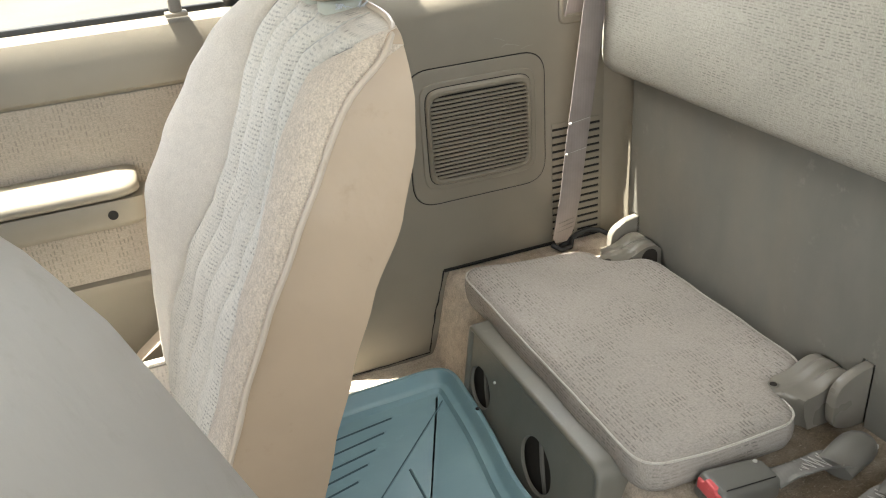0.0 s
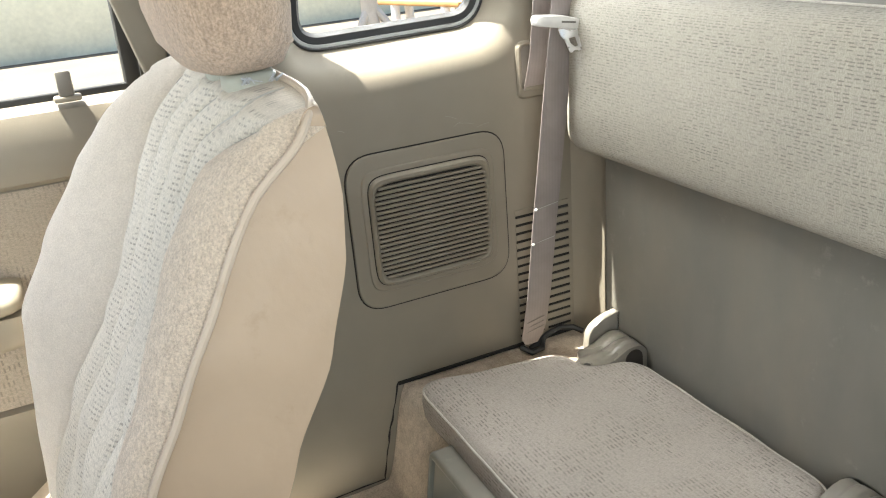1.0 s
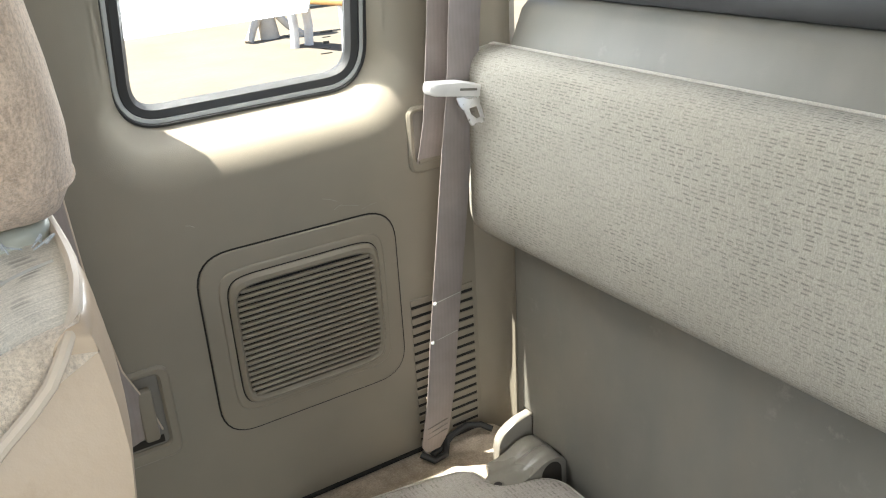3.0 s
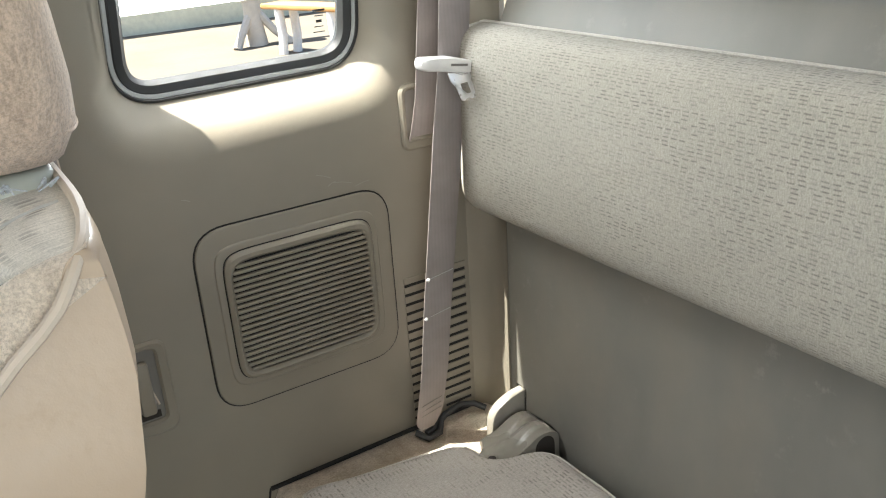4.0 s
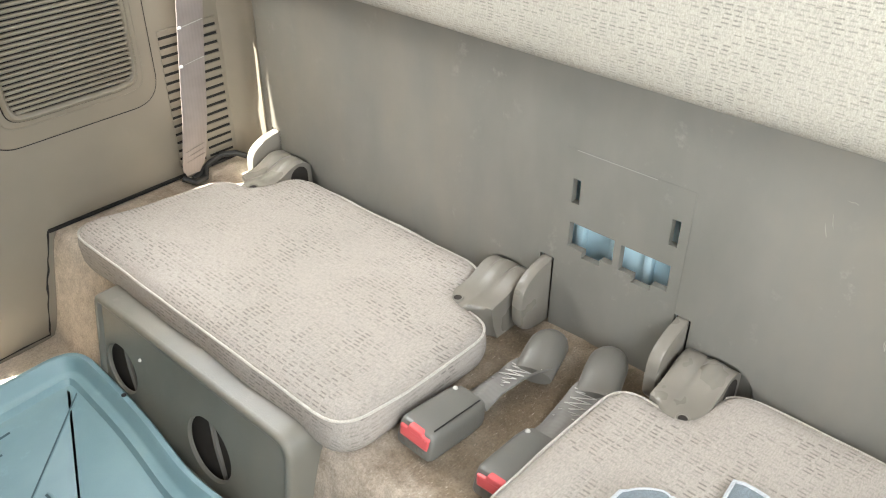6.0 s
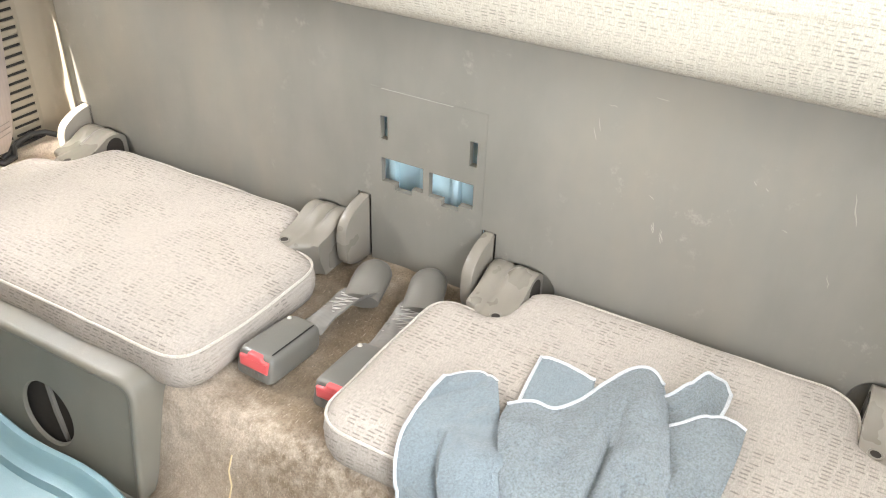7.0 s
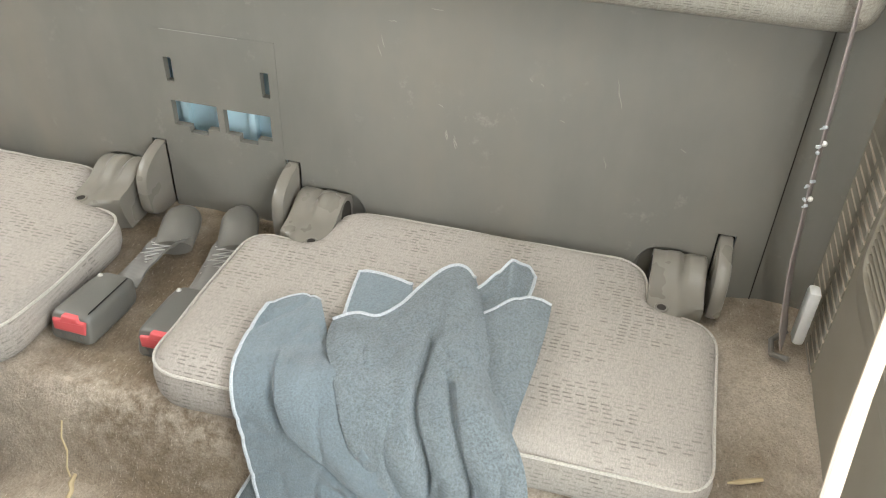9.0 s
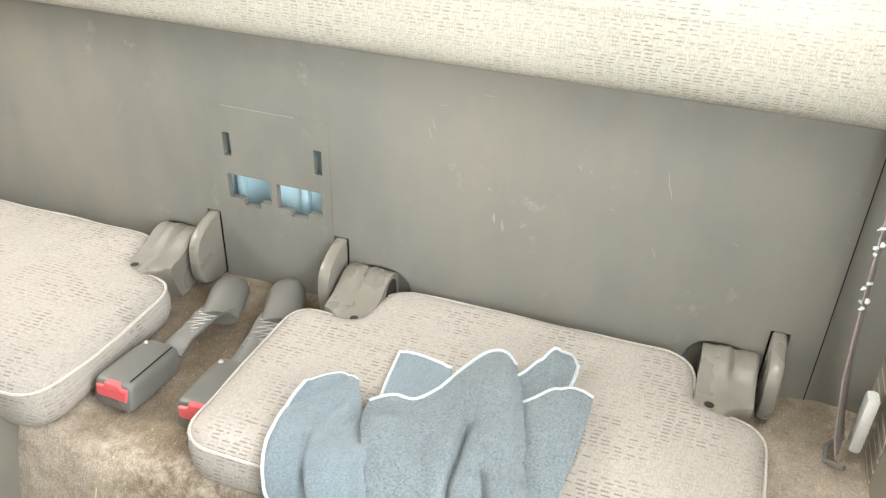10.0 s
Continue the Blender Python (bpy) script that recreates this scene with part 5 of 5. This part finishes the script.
def build_tray(outline, z0, name, label, ribs):
    t = thing("floor_tray", label, "floor tray", "floor trays")
    o = []
    rp = roundpoly(outline, 0.06, 8)
    for i, p in enumerate(rp):
        q = rp[(i + 1) % len(rp)]
        k = max(1, int((q - p).length / 0.03))
        o += [p.lerp(q, j / k) for j in range(k)]
    prof = [(-0.004, 0.0), (0.001, 0.036), (0.004, 0.0405), (0.011, 0.041), (0.015, 0.037), (0.020, 0.021), (0.024, 0.018), (0.033, 0.0165), (0.038, 0.008), (0.046, 0.006)]
    bm = bmesh.new()
    loft(bm, [[(p.x, p.y, z0 + h + 0.004 * (h > 0.01) * noise.noise((p.x * 6, p.y * 6, 2.0))) for p in inset(o, d)] for d, h in prof], False, True)
    part("tray", bm, M["teal"], t, "", 40)
    for a, b in ribs:
        a, b = Vector((*a, z0 + 0.0056)), Vector((*b, z0 + 0.0056))
        part("groove", tube([a, a.lerp(b, 0.5), b], 0.0020, 6), M["teal_dark"], t)
        off = Vector((0.0035, 0.003, -0.0012))
        part("rib", tube([a + off, b + off], 0.0028, 6), M["teal"], t)
    return t


ribs = [((-0.443, 0.586), (-0.627, 0.398)), ((-0.563, 0.44), (-0.565, 0.300))]
ribs += [((-0.546, 0.579), (-0.72, 0.558)), ((-0.571, 0.547), (-0.72, 0.522)), ((-0.599, 0.512), (-0.72, 0.490)), ((-0.622, 0.483), (-0.72, 0.461)), ((-0.648, 0.451), (-0.72, 0.433))]
far_tray = build_tray([(-0.402, 0.648), (-0.412, 0.45), (-0.432, 0.30), (-0.424, 0.21), (-0.438, 0.12), (-0.57, -0.03), (-0.76, -0.03), (-0.76, 0.630)], 0.258, "floor_tray", "teal rubber floor tray with raised rim and ribs", ribs)
bm = bmesh.new()
bmesh.ops.create_cone(bm, cap_ends=True, segments=12, radius1=0.0035, radius2=0.0035, depth=0.002, matrix=pose(-0.4175, 0.490, 0.3005))
part("rim_hole", bm, M["dark"], far_tray)
build_tray([(-0.43, -0.22), (-0.43, -0.62), (-0.74, -0.62), (-0.74, -0.22)], 0.238, "floor_tray", "teal rubber floor tray below the near rear seat", [])


def spline(pts, n):
    """n + 1 points on a smooth curve through pts, evenly by the points' spacing."""
    pts = [Vector(p) for p in pts]
    ends = [pts[0] * 2 - pts[1]] + pts + [pts[-1] * 2 - pts[-2]]
    run = [0.0]
    for p, q in zip(pts, pts[1:]):
        run.append(run[-1] + (q - p).length)
    out = []
    for k in range(n + 1):
        d = run[-1] * k / n
        i = max(j for j in range(len(pts) - 1) if run[j] <= d + 1e-9)
        t = (d - run[i]) / (run[i + 1] - run[i])
        p0, p1, p2, p3 = ends[i:i + 4]
        out.append(0.5 * (2 * p1 + (p2 - p0) * t + (2 * p0 - 5 * p1 + 4 * p2 - p3) * t * t + (3 * p1 - p0 - 3 * p2 + p3) * t ** 3))
    return out


def beside(line, p):
    """Distance of p from a line of points, signed by side, and the share of the line at its foot."""
    best = (9.0, 0.0, 1.0)
    for i, (a, b) in enumerate(zip(line, line[1:])):
        e = b - a
        t = max(0.0, min(1.0, (p - a).dot(e) / max(1e-9, e.length_squared)))
        d = p - (a + e * t)
        if d.length < best[0]:
            best = (d.length, (i + t) / (len(line) - 1), 1.0 if e.x * d.y - e.y * d.x > 0 else -1.0)
    return best[0] * best[2], best[1]


def drape(s, y, d):
    """A point of the cloth: s runs forwards over the seat and down its front, d lifts it off."""
    flat, r = 0.352, 0.030
    e = s - flat
    if e < -r:
        x, z, nx, nz = -s, 0.474, 0.0, 1.0
    elif e < r:
        a = (e + r) / (2 * r) * math.pi / 2
        x, z, nx, nz = -flat + r - 1.3 * r * math.sin(a), 0.474 - 1.2 * r * (1 - math.cos(a)), -math.sin(a), math.cos(a)
    else:
        x, z, nx, nz = -flat - 0.3 * r - 0.10 * (e - r), 0.474 - 1.2 * r - (e - r), -1.0, 0.06
    if z < 0.275:
        low = 0.275 - z
        x, z = x - low * 0.9, 0.275 - 0.012 * smooth(low / 0.05)
        k = smooth(low / 0.03)
        nx, nz = nx * (1 - k), max(nz, k)
    return Vector((x + nx * d, y, z + nz * d))


def build_towel():
    towel = thing("towel", "crumpled blue-grey microfibre towel with white edge, draped over the seat", "towel")

    def sheet(name, left, right, top, lift, nu, nv, mat, label=""):
        """Cloth between two long edges and a top edge, all as (s, y) on the seat."""
        l, r, t = spline(left, nv), spline(right, nv), spline(top, nu)
        grid = []
        for i in range(nu + 1):
            u = i / nu
            line = []
            for j in range(nv + 1):
                v = j / nv
                p = l[j].lerp(r[j], u) + (t[i] - l[0].lerp(r[0], u)) * (1 - v) ** 2.2
                line.append(drape(p.x, p.y, lift(u, v, p)))
            grid.append(line)
        bm = bmesh.new()
        loft(bm, grid, False, False, False)
        ob = part(name, bm, mat, towel, label, 180)
        ob.modifiers.new("thickness", "SOLIDIFY").thickness = 0.0022
        return grid

    def fold(line, p, low, width, ridge=0.0, away=0.022):
        """A crease along a line, deepest in its middle, with a soft ridge on its far side."""
        d, f = beside(line, p)
        k = smooth(f / 0.22) * smooth((1 - f) / 0.22)
        return k * (-low * math.exp(-(d / width) ** 2) + ridge * math.exp(-((d - away) / (away * 0.8)) ** 2) + 0.6 * ridge * math.exp(-((d + away) / (away * 0.8)) ** 2))

    def crumple(p, k):
        a = noise.noise((p.x * 24, p.y * 34, k)) * 0.0026 + noise.noise((p.x * 70, p.y * 80, k + 3)) * 0.0011
        c = max(0.0, 1 - abs(noise.noise((p.x * 16 + p.y * 9, p.y * 26 - p.x * 7, k + 8))) * 3.2)
        return a - 0.0030 * c ** 3

    # lower layer: a smooth lobe on the seat that hangs down the front
    band = spline([(0.300, -0.213), (0.340, -0.222), (0.380, -0.246), (0.410, -0.282), (0.445, -0.325), (0.475, -0.368), (0.500, -0.412)], 28)
    minor = spline([(0.440, -0.275), (0.470, -0.310), (0.500, -0.345), (0.515, -0.372)], 12)
    short = spline([(0.505, -0.320), (0.512, -0.355), (0.508, -0.400)], 8)

    def lower(u, v, p):
        d, f = beside(band, p)
        over = smooth(f / 0.25) * (0.0105 * smooth(-d / 0.0055 + 0.5) - 0.0040 * math.exp(-((d - 0.003) / 0.0045) ** 2) + 0.0035 * math.exp(-((d + 0.020) / 0.016) ** 2))
        side = 0.004 * math.exp(-(u / 0.12) ** 2)
        return 0.010 + over + side + fold(minor, p, 0.006, 0.006, 0.004, 0.014) + fold(short, p, 0.005, 0.005, 0.003, 0.012) + crumple(p, 1.3) + 0.005 * noise.noise((p.x * 9, p.y * 14, 0.7)) * smooth((p.x - 0.26) / 0.1)

    low = sheet("lower_layer", [(0.252, -0.176), (0.290, -0.174), (0.335, -0.178), (0.375, -0.190), (0.43, -0.200), (0.50, -0.212), (0.565, -0.215), (0.635, -0.222)],
                [(0.226, -0.226), (0.262, -0.246), (0.305, -0.268), (0.36, -0.315), (0.43, -0.372), (0.490, -0.420), (0.525, -0.405), (0.585, -0.315)],
                [(0.252, -0.176), (0.236, -0.184), (0.224, -0.200), (0.221, -0.214), (0.226, -0.226)], lower, 84, 110, M["towel"])
    # main layer of looped pile, folded over it
    gully = spline([(0.225, -0.352), (0.262, -0.360), (0.300, -0.363), (0.339, -0.366), (0.372, -0.384), (0.405, -0.390), (0.450, -0.388)], 24)
    gully_two = spline([(0.300, -0.385), (0.335, -0.402), (0.370, -0.424), (0.400, -0.432), (0.430, -0.432)], 16)
    dip = spline([(0.245, -0.300), (0.290, -0.318), (0.335, -0.342), (0.36, -0.362)], 12)

    def upper(u, v, p):
        d = 0.017 + 0.003 * math.exp(-((u - 0.05) / 0.07) ** 2) - 0.008 * smooth((u - 0.90) / 0.10)
        d += 0.010 * math.exp(-((u - 0.80) / 0.17) ** 2) * smooth((0.42 - p.x) / 0.1)
        d += 0.020 * math.exp(-((p.x - 0.375) / 0.040) ** 2) * smooth((u - 0.55) / 0.4)
        d += fold(gully, p, 0.012, 0.0036, 0.0040, 0.016) + fold(gully_two, p, 0.010, 0.0034, 0.0042, 0.014) + fold(dip, p, 0.004, 0.008, 0.003, 0.024)
        d += 0.006 * noise.noise((p.x * 11, p.y * 17, 4.2)) + crumple(p, 5.5)
        edge = smooth((1 - v) / 0.06)
        return max(0.004, d * (0.45 + 0.55 * edge) * (0.40 + 0.60 * smooth(v / 0.16)))

    top = sheet("upper_layer", [(0.248, -0.248), (0.272, -0.252), (0.310, -0.266), (0.352, -0.296), (0.400, -0.325), (0.440, -0.344), (0.470, -0.362), (0.498, -0.398)],
                [(0.132, -0.378), (0.160, -0.390), (0.205, -0.404), (0.265, -0.424), (0.325, -0.447), (0.362, -0.482), (0.388, -0.488), (0.425, -0.478), (0.462, -0.456), (0.500, -0.416)],
                [(0.248, -0.248), (0.230, -0.270), (0.229, -0.292), (0.206, -0.309), (0.172, -0.322), (0.140, -0.337), (0.123, -0.352), (0.123, -0.366), (0.132, -0.378)], upper, 100, 100, M["towel_pile"], "looped pile side of the towel")
    # flap beside it, and two folded corners behind
    flap = sheet("side_flap", [(0.196, -0.398), (0.235, -0.406), (0.29, -0.420), (0.345, -0.440)], [(0.162, -0.470), (0.205, -0.471), (0.270, -0.468), (0.345, -0.462)],
                 [(0.196, -0.398), (0.182, -0.418), (0.166, -0.438), (0.160, -0.455), (0.162, -0.470)], lambda u, v, p: 0.008 + 0.010 * math.exp(-((u - 0.55) / 0.4) ** 2) * (1 - 0.5 * v) + crumple(p, 9.1), 30, 30, M["towel_pile"])
    corner = sheet("rear_corner", [(0.160, -0.247), (0.195, -0.250), (0.240, -0.256)], [(0.160, -0.312), (0.185, -0.318), (0.215, -0.322)], [(0.160, -0.247), (0.156, -0.262), (0.160, -0.290), (0.164, -0.312)],
                   lambda u, v, p: 0.0045 - 0.002 * v + 0.3 * crumple(p, 2.2), 20, 20, M["towel"])
    loop = sheet("rear_loop", [(0.152, -0.384), (0.170, -0.392), (0.195, -0.402)], [(0.112, -0.444), (0.140, -0.444), (0.168, -0.440)], [(0.152, -0.384), (0.130, -0.402), (0.110, -0.420), (0.099, -0.434), (0.112, -0.444)],
                 lambda u, v, p: 0.006 + 0.012 * math.sin(min(1.0, u * 1.02) * math.pi) ** 2 * (1 - v) + 0.006 * math.exp(-((u - 0.55) / 0.1) ** 2) + crumple(p, 6.4), 24, 20, M["towel_pile"])
    hems = [([g[0] for g in top], 0.0021), ([g[0] for g in low] , 0.0012), (low[0], 0.0021), ([g[0] for g in flap], 0.0020), (corner[0][::-1] + [g[0] for g in corner[1:]], 0.0020), ([g[0] for g in loop] + loop[-1][1:], 0.0020)]
    for line, r in hems:
        line = [p + Vector((0, 0, 0.0004 * noise.noise(p * 300))) for p in line]
        part("edge", tube(line, r, 6), M["towel_edge"], towel, "white overlocked edge")
    # lower inner flap
    bm = bmesh.new()
    g = [[Vector((-0.367 - 0.016 * v + 0.004 * math.sin(v * 5 + u * 3), -0.213 - 0.05 * u + (0.060 - 0.05 * u) * v, 0.385 - 0.122 * v - 0.008 * u)) for v in [k / 12 for k in range(13)]] for u in [k / 8 for k in range(9)]]
    loft(bm, g, False, False, False)
    part("flap", bm, M["towel"], towel, "", 180).modifiers.new("thickness", "SOLIDIFY").thickness = 0.0022
    part("edge", tube(g[0] + [l[-1] for l in g[1:]], 0.0020, 6), M["towel_edge"], towel, "white overlocked edge")


build_towel()

# dry bits on the carpet
for pts, r in (([(-0.374, 0.024, 0.370), (-0.383, 0.023, 0.353), (-0.390, 0.014, 0.341), (-0.400, 0.012, 0.325), (-0.405, 0.006, 0.318)], 0.0010), ([(-0.402, 0.001, 0.321), (-0.409, 0.004, 0.313), (-0.414, 0.001, 0.308), (-0.424, 0.002, 0.302)], [0.0018, 0.0034, 0.0026, 0.0030])):
    ob = thing("straw", "dry pale straw on the carpet step", "straw", "straws")
    part("stalk", tube(pts, r, 6), M["straw"], ob)
ob = thing("straw", "short dry stalk on the carpet beside the seat", "straw", "straws")
part("stalk", tube([(-0.300, -0.670, 0.423), (-0.297, -0.682, 0.425), (-0.288, -0.703, 0.425)], [0.001, 0.0028, 0.002], 6), M["straw"], ob)
ob = thing("paper_scrap", "tiny white scrap on the carpet by the rear wall", "scrap")
part("scrap", box((-0.025, 0.040, SHELF + 0.006), (0.008, 0.005, 0.008), 0.002), M["white_plastic"], ob)

# ---- outside ----


def outside_mat(name, c, scale):
    n = Nodes(name, 0.9)
    a = n.ramp(n.noise(scale, 5, 0.6), [(0.3, vary(c, 0.85)), (0.7, vary(c, 1.1))])
    n.color(n.mix(0.3, a, n.ramp(n.noise(scale * 18, 4), [(0.3, (0.6, 0.6, 0.6)), (0.7, (1, 1, 1))]), "MULTIPLY"))
    n.bump(n.noise(scale * 18, 4), 0.4, 0.01)
    return n.mat


M["concrete"] = outside_mat("pale_dusty_concrete", (0.128, 0.108, 0.082), 1.2)
M["yard_wall"] = outside_mat("pale_yellow_render", (0.80, 0.77, 0.60), 0.8)
M["bark"] = outside_mat("pale_bark", (0.60, 0.54, 0.46), 5)
M["white_post"] = outside_mat("white_painted_post", (0.85, 0.83, 0.80), 6)
M["wood"] = outside_mat("orange_wood", (0.50, 0.27, 0.10), 6)
M["asphalt"] = outside_mat("grey_road", (0.18, 0.18, 0.18), 3)

GROUND = -0.42
bm = bmesh.new()
loft(bm, [[(-900, -900, GROUND), (-900, 900, GROUND)], [(900, -900, GROUND), (900, 900, GROUND)]], False, False, False)
tagged(part("ground", bm, M["concrete"]), "pale dusty concrete yard in bright sun", "ground", "", "structure")
yard = tagged(part("backdrop_wall", box((4, 13.0, 0.9), (60, 0.2, 2.7), 0.02), M["yard_wall"]), "pale yellow rendered yard wall", "wall", "", "structure")
tagged(part("road", box((-14, 10.8, GROUND + 0.004), (24, 2.4, 0.008)), M["asphalt"]), "strip of grey road surface", "road", "", "structure")

tree = thing("tree", "pale tree trunk with low spreading fork in the yard", "tree")
part("trunk", tube([(3.29, 10.3, GROUND), (3.27, 10.3, -0.1), (3.28, 10.3, 0.20), (3.30, 10.3, 0.50), (3.32, 10.3, 1.8)], [0.14, 0.11, 0.12, 0.19, 0.14], 12), M["bark"], tree)
part("limb", tube([(3.26, 10.3, 0.18), (3.10, 10.28, 0.38), (2.92, 10.25, 0.53), (2.65, 10.2, 0.75)], [0.12, 0.12, 0.10, 0.07], 9), M["bark"], tree)
part("limb", tube([(3.32, 10.3, 0.20), (3.54, 10.3, 0.36), (3.78, 10.3, 0.44), (4.05, 10.3, 0.7)], [0.11, 0.10, 0.08, 0.06], 9), M["bark"], tree)
part("root", tube([(3.32, 10.28, 0.0), (3.50, 10.2, -0.25), (3.68, 10.1, GROUND)], [0.06, 0.05, 0.06], 8), M["bark"], tree)
part("root", tube([(3.22, 10.28, -0.05), (3.05, 10.2, -0.28), (2.96, 10.15, GROUND)], [0.06, 0.05, 0.06], 8), M["bark"], tree)
bench = thing("bench", "bench with orange wooden seat and white posts", "bench")
turn = pose(3.46, 8.9, 0.13, 0, 0, -72)
part("seat", box((0, 0, 0), (1.4, 0.34, 0.06), 0.015, 2, turn), M["wood"], bench, "orange wooden seat")
part("backrest", box((0.1, 0.32, 0.32), (1.1, 0.05, 0.20), 0.015, 2, turn), M["wood"], bench, "orange wooden back board")
for u in (-0.45, 0.42):
    for v in (-0.11, 0.11):
        q = turn @ Vector((u, v, 0))
        part("leg", tube([(q.x, q.y, GROUND), (q.x + 0.02, q.y, -0.2), (q.x, q.y, 0.11)], 0.055, 10), M["white_post"], bench, "white painted post")
